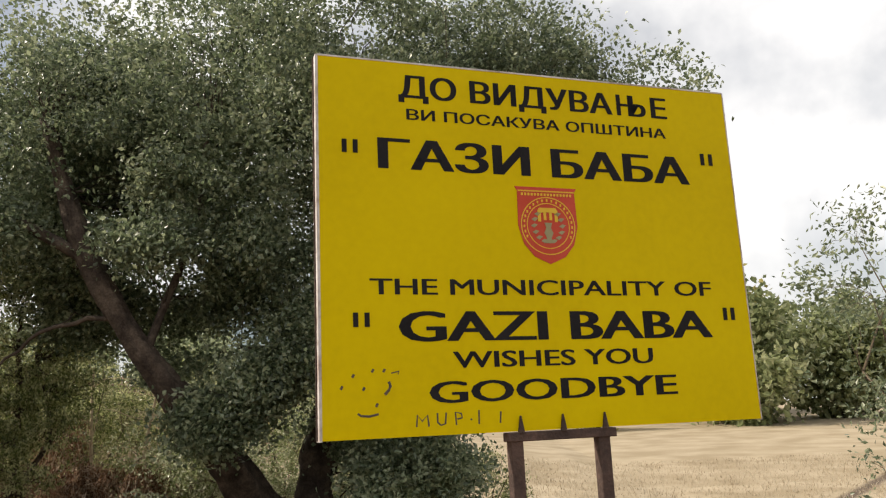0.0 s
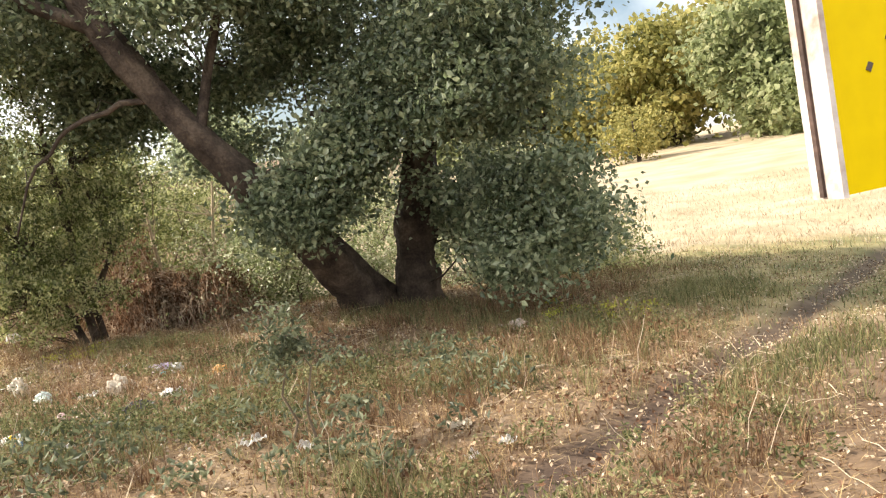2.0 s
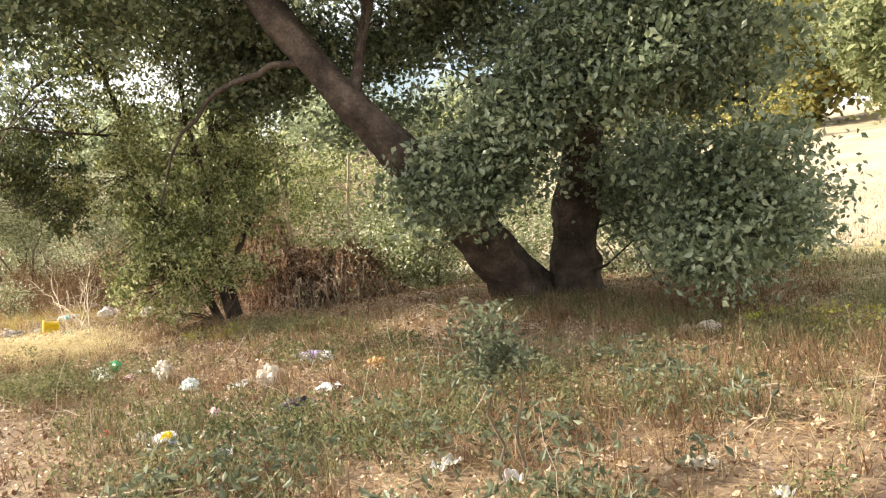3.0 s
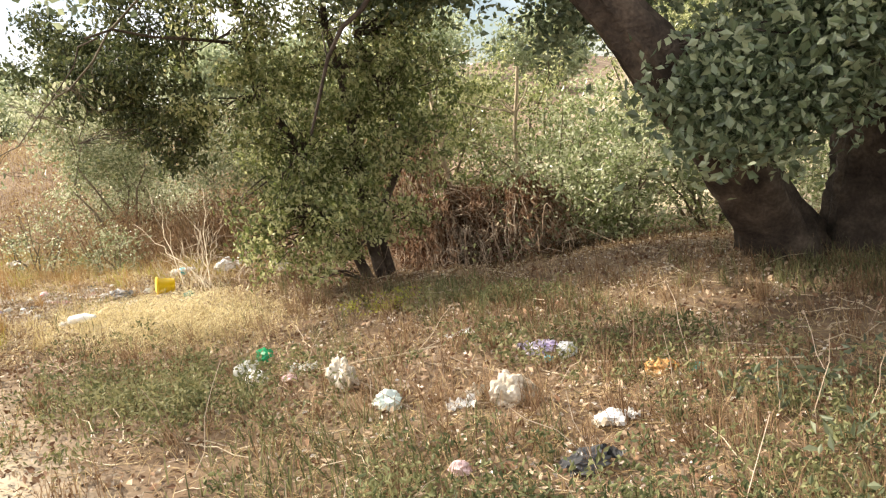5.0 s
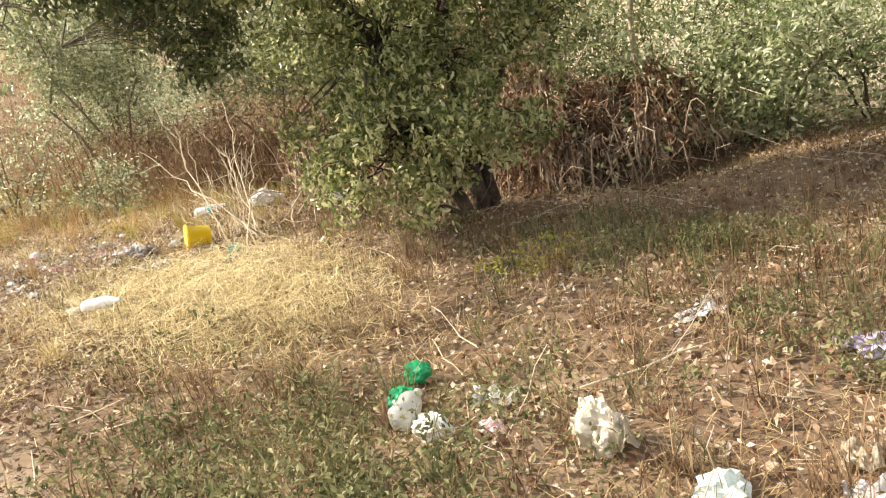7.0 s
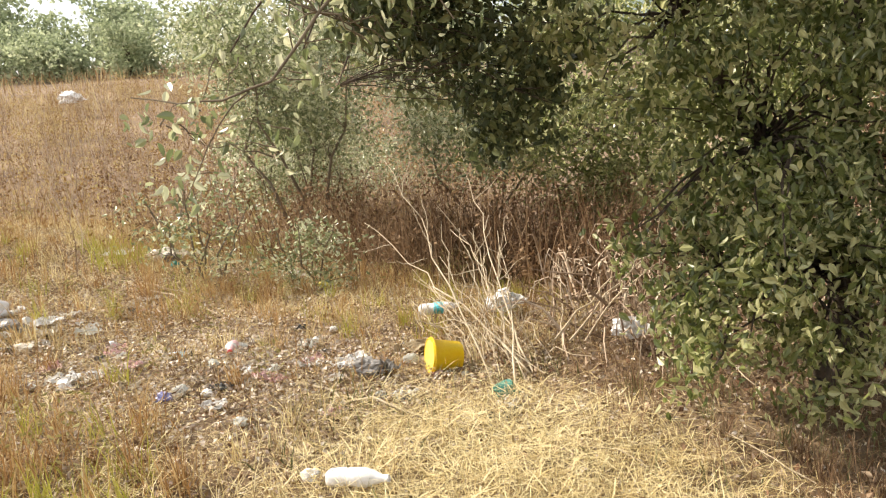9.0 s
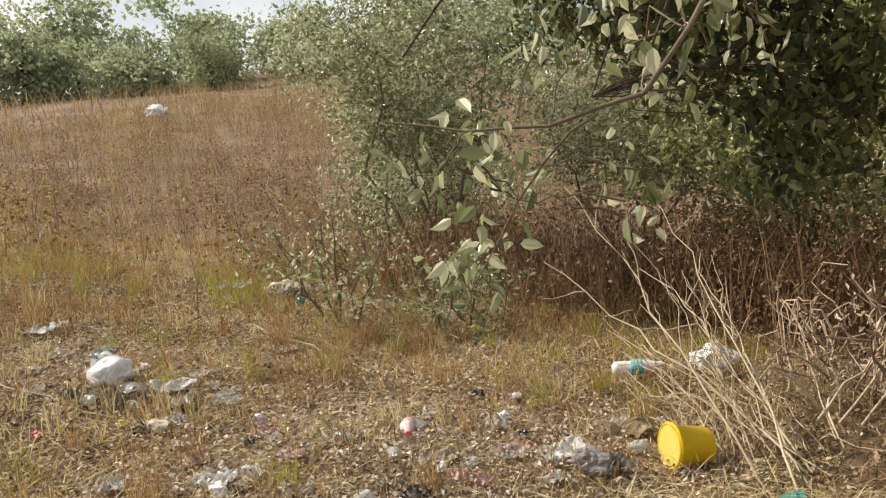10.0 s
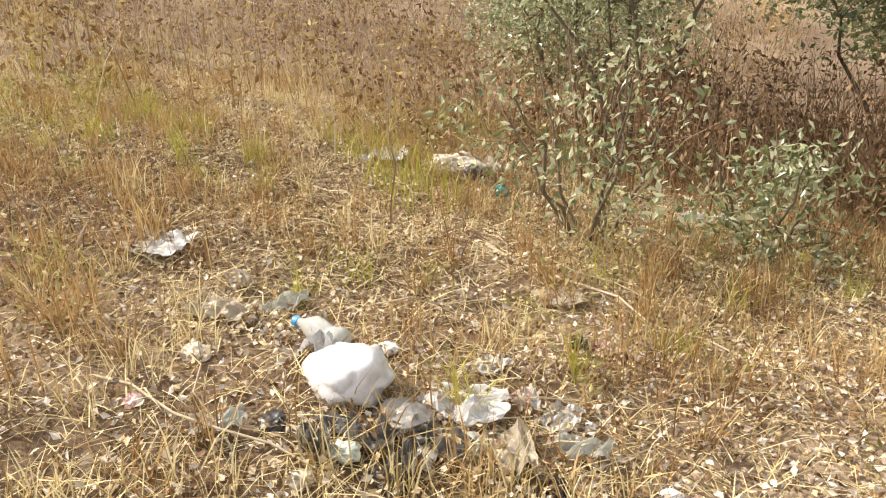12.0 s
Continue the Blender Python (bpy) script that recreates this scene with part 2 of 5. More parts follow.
def leaf_arrays(rng, centres, size, aspect=0.5, droop=0.3, spread=1.0):
    """Folded pointed leaves, one quad each, at the centres, in random turns."""
    n = len(centres)
    d = rng.normal(0, 1, (n, 3)) * (1, 1, spread)
    d[:, 2] -= droop
    d /= np.linalg.norm(d, axis=1)[:, None]
    w = np.cross(d, rng.normal(0, 1, (n, 3)))
    w /= np.linalg.norm(w, axis=1)[:, None]
    up = np.cross(d, w)
    s = (size * rng.uniform(0.6, 1.35, n))[:, None]
    v = np.stack([centres - d * s * 0.5, centres + w * s * aspect * 0.5 + up * s * 0.1 - d * s * 0.08,
                  centres + d * s * 0.5, centres - w * s * aspect * 0.5 + up * s * 0.1 - d * s * 0.08], 1)
    return v.reshape(-1, 3), np.arange(4 * n).reshape(n, 4)


def fine_leaf_arrays(rng, centres, size, aspect=0.5, droop=0.3, spread=1.0):
    """Leaves with a rounded outline folded along the midrib, two quads each, for what is passed close by."""
    n = len(centres)
    d = rng.normal(0, 1, (n, 3)) * (1, 1, spread)
    d[:, 2] -= droop
    d /= np.linalg.norm(d, axis=1)[:, None]
    w = np.cross(d, rng.normal(0, 1, (n, 3)))
    w /= np.linalg.norm(w, axis=1)[:, None]
    up = np.cross(d, w)
    s = (size * rng.uniform(0.55, 1.4, n))[:, None]
    tip = centres + d * s * 0.55 - up * s * rng.uniform(0, 0.16, (n, 1))
    base = centres - d * s * 0.45
    side = [centres + k * w * s * aspect * h + up * s * 0.1 + d * s * a for k in (1, -1) for h, a in ((0.34, -0.3), (0.5, -0.04), (0.33, 0.25))]
    v = np.stack([base, side[0], side[1], side[2], tip, side[5], side[4], side[3]], 1).reshape(-1, 3)
    k = (8 * np.arange(n))[:, None]
    return v, np.concatenate([k + (0, 1, 2, 3, 4), k + (0, 4, 5, 6, 7)], 1).reshape(-1, 5)


def crown_gap(q):
    """Where a crown opens up between its boughs."""
    x, y, z = q[:, 0], q[:, 1], q[:, 2]
    return np.sin(1.9 * x + 1.3 * np.sin(1.7 * z)) + np.sin(2.3 * z + 1.1 * np.sin(1.5 * y + x)) + np.sin(1.6 * y + 0.9 * z) < -1.15


def clear_limbs(pts, limbs, reach):
    """Leaves off the open, southern side of bare limbs. Limb: a path of (point, radius)."""
    keep = np.ones(len(pts), bool)
    for limb in limbs:
        for (a, _), (b, _) in zip(limb, limb[1:]):
            a, b = np.array(a), np.array(b)
            d = (b - a) * (1, 0, 1)
            t = np.clip(((pts - a) * (1, 0, 1)) @ d / (d @ d), 0, 1)
            near = a + t[:, None] * (b - a)
            off = np.linalg.norm((pts - near) * (1, 0, 1), axis=1)
            keep &= ~((off < reach) & (pts[:, 1] < near[:, 1] + 0.1))
    return keep


def lobe_points(rng, lobes, per_clump, clump, gaps=False):
    """Leaf places: clumps strewn through ellipsoid lobes, denser near their outside. Lobe: (centre, radii, clumps)."""
    out, tips = [], []
    for c, r, k in lobes:
        d = rng.normal(0, 1, (k, 3))
        d /= np.linalg.norm(d, axis=1)[:, None]
        q = np.array(c) + d * (rng.uniform(0.12, 1.0, k) ** 0.5)[:, None] * np.array(r)
        if gaps:
            q = q[~crown_gap(q)]
            k = len(q)
        tips.append(q)
        m = rng.integers(per_clump // 2, per_clump * 3 // 2, k)
        size = clump * rng.uniform(0.6, 1.5, k)
        rep = np.repeat(np.arange(k), m)
        out.append(q[rep] + rng.normal(0, 1, (len(rep), 3)) * size[rep][:, None] * (1, 1, 0.7))
    return np.concatenate(out), tips


def furrowed(rng, path, sides=30):
    """A thick trunk with knots along it and furrows in its bark."""
    p, r = np.array([q for q, _ in path], float), np.array([k for _, k in path], float)
    s = np.linspace(0, len(p) - 1, 12 * (len(p) - 1) + 1)
    q = np.stack([np.interp(s, np.arange(len(p)), p[:, i]) for i in range(3)], -1)
    k = np.ones(9) / 9
    q[4:-4] = np.stack([np.convolve(q[:, i], k, "valid") for i in range(3)], -1)
    rad = np.interp(s, np.arange(len(p)), r) * (1 + 0.07 * np.sin(s * 2.3 + 1) + 0.05 * np.sin(s * 5.1))
    v, f = tubes([list(zip(q, rad))], sides)
    v = v.reshape(len(q), sides, 3)
    furrow = np.cumsum(rng.normal(0, 0.035, (len(q), sides)), 0) + rng.normal(0, 0.07, sides)
    furrow = np.clip(furrow - furrow.mean(1)[:, None], -0.14, 0.12)
    v = q[:, None] + (v - q[:, None]) * (1 + furrow + rng.normal(0, 0.02, furrow.shape))[:, :, None]
    return v.reshape(-1, 3), f


# ---- ground ----
GROUND = (0.169, -0.811, -0.314, 0.231, 0.621, -0.178, -0.378, -0.235, 0.307, -0.252)


def ground_z(x, y):
    """Height of the rough slope, which falls towards the field and rises to the weeds."""
    x, y = np.asarray(x, float), np.asarray(y, float)
    u, v = (np.clip(x, -15, 6) + 5) / 10, (np.clip(y, 0, 18) - 10) / 10
    z = sum(c * t for c, t in zip(GROUND, (1, u, v, u * u, u * v, v * v, u ** 3, u * u * v, u * v * v, v ** 3)))
    z = z + 0.13 * np.exp(-((x + 3.3) ** 2 + (y - 12.9) ** 2) / 2.2)
    # the hollow under the dead brush, behind the lip of the bank
    z = z - 0.65 * np.exp(-(((x + 5.75) / 0.75) ** 2 + ((y - 13.75) / 0.5) ** 2) ** 2) + 0.07 * np.exp(-(((x + 5.0) / 0.9) ** 2 + ((y - 13.1) / 0.3) ** 2))
    far = 0.125 * np.maximum(0, -x - 15) + 0.07 * np.maximum(0, y - 18) / (1 + np.exp(np.clip((x + 8) / 3, -50, 50)))
    z = z + 6.5 * np.tanh(far / 6.5) + 0.03 * np.clip(y - 26, 0, 60)
    # the rut of the track
    track = (x - 0.05) * 0.81 - (y - 7.7) * 0.586
    z = z - 0.07 * np.exp(-(track / 0.16) ** 2) * (y > 3) * (y < 16)
    rough = 0.025 * np.sin(x * 3.1 + np.sin(y * 2.3) * 1.4) * np.sin(y * 2.7 + 1.0) + 0.012 * np.sin(x * 9.3 + y * 4.1) * np.sin(y * 8.1 - x * 2.2)
    return z + rough


def spaced(lo, hi, step, reach, grow=1.22):
    core = list(np.arange(lo, hi + step / 2, step))
    s, a = step, [core[0]]
    while a[-1] > -reach:
        s *= grow
        a.append(a[-1] - s)
    s, b = step, [core[-1]]
    while b[-1] < reach:
        s *= grow
        b.append(b[-1] + s)
    return np.array(a[:0:-1] + core + b[1:])


gx, gy = spaced(-18, 6, 0.13, 900), spaced(0, 22, 0.13, 900)
GX, GY = np.meshgrid(gx, gy)
gv = np.stack([GX, GY, ground_z(GX, GY)], -1).reshape(-1, 3)
gi = np.arange(len(gx) * len(gy)).reshape(len(gy), len(gx))
gf = np.stack([gi[:-1, :-1], gi[:-1, 1:], gi[1:, 1:], gi[1:, :-1]], -1).reshape(-1, 4)
ground = from_arrays("ground", gv, gf, EARTH, smooth=True)
tagged(ground, "rough sloping waste ground of dry earth and leaf litter", "ground", kind="structure")


# ---- trees and shrubs ----
def plant(name, seed, base, trunks, lobes, per_clump, clump, leaf, size, label, category, aspect=0.5, droop=0.3, twigs=0.3, bark=BARK, spread=1.0, group="", fine=False, gaps=False, bare=()):
    """A tree or shrub: tapered crooked trunks, twigs out to the clumps, and a crown of single leaves."""
    rng = np.random.default_rng(seed)
    ob = thing(name, base, label, category, group)
    inv = np.array(base)
    for path in trunks:
        v, f = furrowed(rng, path) if path[0][1] > 0.1 else tubes([path], 10)
        t = from_arrays("trunk", v - inv, f, bark, True)
        t.parent = ob
    pts, tips = lobe_points(rng, lobes, per_clump, clump, gaps)
    if bare:
        pts = pts[clear_limbs(pts, bare, 0.25) | (rng.random(len(pts)) < 0.4)]
    if twigs:
        spine = np.array([p for path in trunks for p, _ in path])
        rad = np.array([r for path in trunks for _, r in path])
        paths = []
        for group_tips in tips:
            for q in group_tips[rng.random(len(group_tips)) < twigs]:
                d = np.linalg.norm(spine - q, axis=1) + 0.6 * np.maximum(0, spine[:, 2] - q[2])
                k = int(np.argmin(d))
                r = min(rad[k] * 0.4, 0.005 + 0.006 * d[k])
                paths.append(wander(rng, spine[k], q, r, 0.003, 5, 0.06 * d[k], 0.1))
        if paths:
            v, f = tubes(paths, 4)
            b = tagged(from_arrays("branchwork", v - inv, f, bark, True), kind="stuff")
            b.parent = ob
    v, f = (fine_leaf_arrays if fine else leaf_arrays)(rng, pts, size, aspect, droop, spread)
    c = tagged(from_arrays("crown", v - inv, f, leaf), kind="stuff")
    c.parent = ob
    return ob


rng0 = np.random.default_rng(5)
big_trunks = [
    [((-2.3, 12.8, -0.25), 0.42), ((-2.24, 12.75, 0.15), 0.32), ((-2.18, 12.7, 0.6), 0.28), ((-2.06, 12.7, 1.1), 0.26), ((-1.88, 12.6, 1.8), 0.23), ((-1.75, 12.6, 2.6), 0.2), ((-1.78, 12.6, 3.6), 0.16), ((-1.85, 12.5, 4.8), 0.11), ((-1.95, 12.4, 6.0), 0.05)],
    [((-2.8, 12.8, -0.25), 0.4), ((-3.03, 12.35, 0.45), 0.3), ((-3.4, 11.75, 1.2), 0.25), ((-3.8, 11.1, 1.95), 0.19), ((-4.2, 10.88, 2.55), 0.155), ((-4.65, 10.9, 3.25), 0.15), ((-5.1, 11.0, 4.0), 0.14), ((-5.45, 11.1, 4.9), 0.13), ((-5.85, 11.2, 6.1), 0.08)],
    [((-4.15, 10.9, 2.5), 0.065), ((-4.0, 11.15, 3.2), 0.055), ((-3.65, 11.5, 4.4), 0.05), ((-3.6, 11.7, 6.0), 0.04)],
    [((-1.8, 12.6, 2.3), 0.08), ((-2.3, 12.0, 2.6), 0.055), ((-3.0, 11.5, 2.6), 0.03)],
    [((-5.05, 11.0, 3.9), 0.1), ((-6.0, 11.0, 4.45), 0.07), ((-7.0, 10.9, 4.9), 0.04), ((-7.9, 10.8, 5.2), 0.02)],
    wander(rng0, (-4.5, 10.9, 3.0), (-5.5, 10.7, 2.85), 0.04, 0.026, 5, 0.08, 0.05) + wander(rng0, (-5.5, 10.7, 2.85), (-6.4, 10.8, 1.8), 0.025, 0.01, 6, 0.2, 0.06)[1:],
    [((-1.8, 12.6, 4.0), 0.08), ((-0.8, 12.0, 4.7), 0.05), ((0.6, 11.6, 5.4), 0.03)],
    [((-1.85, 12.6, 1.9), 0.06), ((-1.1, 11.9, 2.2), 0.04), ((-0.3, 11.3, 1.9), 0.02)],
]
big_lobes = [
    ((-1.9, 12.3, 3.6), (2.2, 1.4, 1.1), 340), ((-2.3, 12.0, 5.6), (3.5, 2.4, 1.6), 760), ((-5.6, 12.1, 4.9), (2.3, 1.5, 1.4), 420), ((1.2, 11.8, 4.9), (1.7, 1.5, 1.3), 280),
    ((-3.5, 11.8, 7.2), (4.0, 2.6, 1.4), 520), ((2.4, 12.2, 6.5), (1.9, 1.5, 0.9), 210), ((-7.2, 11.8, 6.2), (2.4, 2.0, 1.6), 460), ((-4.5, 13.2, 5.6), (3.6, 1.3, 2.6), 640), ((-1.0, 13.2, 6.6), (3.0, 1.2, 2.0), 400),
]
big_lobes += ragged(rng0, (-5.9, 12.6, 3.5), (0.9, 0.5, 0.6), 14, 0.12, 0.3, 22)
big_lobes += [((-5.5, 12.9, 6.4), (2.4, 1.0, 1.6), 420), ((-1.2, 12.2, 7.7), (3.6, 1.8, 1.2), 420), ((1.6, 12.0, 6.9), (1.6, 1.4, 0.9), 170), ((-4.2, 12.7, 3.7), (1.6, 0.6, 0.9), 200), ((-7.4, 12.6, 4.9), (1.8, 1.0, 1.6), 260), ((-4.8, 13.0, 4.0), (2.2, 0.8, 1.2), 240)]
big_lobes += ragged(rng0, (-0.85, 11.0, 1.75), (1.0, 0.9, 1.4), 34, 0.14, 0.46, 32)
big_lobes += ragged(rng0, (-1.05, 10.95, 1.9), (0.42, 0.4, 0.9), 14, 0.16, 0.36, 26)
big_lobes += ragged(rng0, (-1.5, 10.9, 2.75), (0.8, 0.5, 0.5), 12, 0.2, 0.42, 30)
big_lobes += ragged(rng0, (-2.5, 11.0, 2.1), (0.55, 0.4, 0.7), 9, 0.16, 0.34, 24)
big_lobes += ragged(rng0, (-5.6, 13.0, 7.0), (1.6, 0.8, 1.2), 10, 0.5, 0.9, 60)
big_lobes += ragged(rng0, (-0.6, 11.2, 0.7), (0.9, 0.6, 0.45), 8, 0.2, 0.4, 26)
big_lobes += ragged(rng0, (-3.15, 10.75, 1.62), (0.5, 0.35, 0.38), 15, 0.1, 0.24, 18)
big_lobes += ragged(rng0, (-1.2, 11.2, 3.5), (1.4, 1.2, 0.9), 14, 0.3, 0.6, 42)
big_lobes += ragged(rng0, (-6.9, 10.4, 4.0), (1.3, 0.9, 0.8), 12, 0.25, 0.5, 34)
big_lobes += ragged(rng0, (-3.4, 10.6, 4.4), (1.2, 0.7, 0.8), 10, 0.25, 0.5, 34)
big_lobes += ragged(rng0, (-1.2, 12.6, 1.1), (1.1, 0.6, 0.7), 9, 0.2, 0.4, 26)
big_lobes += ragged(rng0, (-3.0, 12.4, 2.6), (1.6, 0.6, 0.7), 10, 0.25, 0.45, 30)
plant("tree", 11, (-2.4, 11.7, 0.0), big_trunks, big_lobes, 52, 0.17, LEAF_DARK, 0.078, "large spreading tree with dark trunks and dense grey-green leaves", "tree", aspect=0.62, twigs=0.035, gaps=True, bare=[big_trunks[1][3:8], big_trunks[0][:4], big_trunks[1][:2]])

willow_trunks = [wander(rng0, (-6.9, 13.0, 0.1), (-6.9, 12.8, 3.4), 0.07, 0.03, 6), wander(rng0, (-7.0, 12.9, 0.1), (-8.0, 12.3, 4.2), 0.06, 0.02, 6), wander(rng0, (-6.8, 13.05, 0.1), (-6.5, 13.0, 4.0), 0.05, 0.02, 6),
                 wander(rng0, (-7.7, 12.4, 2.8), (-8.3, 10.9, 2.9), 0.018, 0.01, 5, 0.08), wander(rng0, (-8.25, 11.0, 2.9), (-8.75, 10.6, 2.2), 0.008, 0.003, 5, 0.1)]
willow_lobes = [((-6.7, 13.0, 2.7), (0.8, 0.7, 0.9), 150), ((-7.7, 12.4, 3.9), (1.5, 1.1, 0.9), 300)]
# strands that hang from it to the ground, each of its own length
for i in range(34):
    a, rr = rng0.uniform(0, 6.28), 1.1 * math.sqrt(rng0.random())
    low, top = rng0.uniform(0.3, 2.0), rng0.uniform(2.2, 3.9)
    willow_lobes.append(((-6.9 + rr * math.cos(a), 12.75 + 0.6 * rr * math.sin(a), (low + top) / 2), (0.13, 0.13, (top - low) / 2), 17))
willow_lobes += [((-6.3, 13.3, 3.5), (0.9, 0.5, 0.7), 150), ((-6.1, 13.2, 2.5), (0.6, 0.4, 0.8), 90)]
willow_lobes += ragged(rng0, (-6.75, 12.6, 1.4), (0.75, 0.4, 1.2), 40, 0.08, 0.22, 14) + ragged(rng0, (-7.7, 12.2, 2.6), (0.7, 0.4, 0.9), 26, 0.08, 0.22, 14)
willow_lobes += ragged(rng0, (-7.15, 12.0, 0.95), (0.85, 0.5, 0.6), 44, 0.07, 0.2, 12) + ragged(rng0, (-7.0, 12.3, 1.7), (0.7, 0.5, 0.7), 22, 0.1, 0.25, 16)
plant("tree", 12, (-7.3, 12.8, 0.2), willow_trunks, willow_lobes, 20, 0.06, LEAF_WILLOW, 0.048, "bushy tree with drooping yellow-green leafy branches", "tree", aspect=0.5, droop=0.9, fine=True)
bough_limbs = [wander(rng0, (-7.9, 12.4, 4.0), (-9.1, 12.25, 3.1), 0.03, 0.015, 6, 0.15), wander(rng0, (-9.1, 12.25, 3.1), (-10.4, 12.4, 2.4), 0.015, 0.005, 6, 0.15), wander(rng0, (-8.6, 12.3, 3.4), (-9.2, 11.6, 2.1), 0.012, 0.004, 6, 0.15)]
plant("leafy_bough", 22, (-9.1, 12.25, 3.1), bough_limbs, [((-8.6, 12.35, 3.6), (0.9, 0.6, 0.5), 90)] + ragged(rng0, (-8.75, 11.4, 2.65), (0.7, 0.45, 0.42), 16, 0.08, 0.22, 14) + ragged(rng0, (-9.15, 12.3, 2.75), (1.3, 0.6, 0.75), 52, 0.07, 0.25, 18) + ragged(rng0, (-8.7, 12.2, 2.1), (0.6, 0.4, 0.4), 14, 0.08, 0.2, 12), 24, 0.07, LEAF_BOUGH_SHADE, 0.05, "leafy bough hanging over the trampled ground with shade painted into its leaves", "branch", aspect=0.55, droop=1.0, twigs=0.3, fine=True)
# silvery leaf colour stands in for sun on this branch of the yellow-green tree
plant("hanging_branch", 21, (-8.4, 11.0, 2.9), [wander(rng0, (-8.0, 11.7, 3.3), (-8.4, 10.7, 2.5), 0.012, 0.008, 5, 0.1), wander(rng0, (-8.4, 10.7, 2.5), (-8.71, 10.33, 2.1), 0.007, 0.005, 5, 0.05, 0.04), wander(rng0, (-8.71, 10.33, 2.1), (-9.27, 10.3, 2.1), 0.005, 0.002, 6, -0.04, 0.03), wander(rng0, (-8.8, 10.32, 2.07), (-9.1, 10.28, 1.72), 0.003, 0.0015, 5, 0.06, 0.04)],
      [((-8.6, 10.8, 2.4), (0.4, 0.35, 0.35), 40), ((-8.75, 10.5, 2.3), (0.3, 0.25, 0.25), 16), ((-9.08, 10.31, 1.97), (0.22, 0.12, 0.12), 12), ((-9.08, 10.3, 1.76), (0.14, 0.1, 0.1), 7), ((-8.8, 10.4, 1.95), (0.2, 0.2, 0.1), 4)], 6, 0.05, LEAF_SILVER, 0.044, "low leafy branch hanging from the bushy tree", "branch", aspect=0.55, droop=1.3, twigs=0.8, bark=TWIG, fine=True)


def shrub(name, seed, x, y, r, h, leaf, size, clumps, per, label, stems=5, aspect=0.45, low=0.25, category="shrub", group="", spread=1.0, droop=0.1):
    rng = np.random.default_rng(seed)
    z = float(ground_z(x, y))
    trunks = []
    for i in range(stems):
        a = 2 * math.pi * i / stems + rng.uniform(0, 0.8)
        top = (x + math.cos(a) * r * 0.6, y + math.sin(a) * r * 0.6, z + h * rng.uniform(0.65, 0.95))
        trunks.append(wander(rng, (x + math.cos(a) * 0.06, y + math.sin(a) * 0.06, z - 0.08), top, 0.006 + 0.006 * h, 0.004, 6, 0, 0.1))
    lobes = [((x, y, z + h * (0.5 + low / 2)), (r * 0.85, r * 0.85, h * (0.45 - low / 2)), clumps * 2 // 5)]
    lobes += ragged(rng, (x, y, z + h * (0.52 + low / 2)), (r, r, h * (0.52 - low / 2)), 16, 0.18 * r, 0.45 * r, clumps // 16)
    return plant(name, seed, (x, y, z), trunks, lobes, per, 0.05 + 0.05 * r, leaf, size, label, category, aspect, droop, 0.35, TWIG, spread, group)


shrub("shrub", 31, -11.9, 13.62, 0.7, 0.95, LEAF_SILVER, 0.048, 64, 15, "low straggling grey-green shrub with thin bent stems", stems=7, low=0.15)
shrub("shrub", 44, -12.3, 15.9, 1.35, 3.2, LEAF_SILVER, 0.06, 620, 30, "grey-green shrub with small pale leaves and thin dark stems", stems=4, low=0.28)
shrub("shrub", 45, -11.1, 13.95, 0.5, 0.7, LEAF_SILVER, 0.05, 46, 18, "low grey-green shrub beside the trampled ground", stems=5, low=-0.1)
shrub("shrub", 32, -10.4, 16.9, 1.5, 2.8, LEAF_SILVER, 0.06, 700, 30, "loose silvery shrub behind the dry thicket", stems=4, low=0.3)
shrub("shrub", 33, -8.6, 17.5, 1.8, 4.2, LEAF_WILLOW, 0.07, 900, 34, "tall green shrub behind the dry thicket", low=0.0)
shrub("shrub", 34, -5.3, 15.2, 1.3, 2.0, LEAF_SUNLIT, 0.065, 570, 20, "sunlit shrub behind the dead brush", low=-0.25)
shrub("shrub", 35, -3.4, 15.2, 1.3, 1.9, LEAF_SUNLIT, 0.065, 525, 20, "sunlit pale green shrub behind the large tree", low=-0.25)
shrub("shrub", 36, -6.9, 15.4, 1.2, 3.2, LEAF_WILLOW, 0.065, 525, 20, "leafy shrub behind the dead brush", low=-0.1)
shrub("shrub", 51, 0.4, 14.6, 1.0, 1.5, LEAF_WILLOW, 0.065, 240, 28, "low green shrub at the edge of the field", low=-0.25)
shrub("shrub", 46, -1.5, 15.0, 1.3, 1.7, LEAF_SUNLIT, 0.065, 420, 19, "sunlit shrub behind the large tree", low=-0.25)
shrub("shrub", 47, -4.4, 14.6, 0.9, 1.7, LEAF_SUNLIT, 0.065, 315, 19, "leafy shrub on the bank behind the tree", stems=4, low=-0.1)
shrub("shrub", 48, -6.2, 17.5, 1.8, 3.4, LEAF_WILLOW, 0.065, 620, 24, "tall sunlit shrub behind the dead brush", low=0.0)
shrub("shrub", 56, -3.6, 17.2, 1.7, 3.6, LEAF_WILLOW, 0.065, 620, 24, "tall bright green shrub at the edge of the field", low=-0.15)
shrub("shrub", 57, -0.9, 17.0, 1.4, 2.4, LEAF_SUNLIT, 0.065, 380, 22, "pale green shrub at the edge of the field", low=-0.2)
shrub("shrub", 49, -13.9, 19.5, 1.3, 1.8, LEAF_SILVER, 0.06, 300, 26, "pale shrub among the weeds on the rise", low=0.0)
shrub("shrub", 37, -12.9, 16.8, 1.2, 2.2, LEAF_SILVER, 0.055, 400, 28, "pale thin shrub among tall dry weeds", low=0.2)
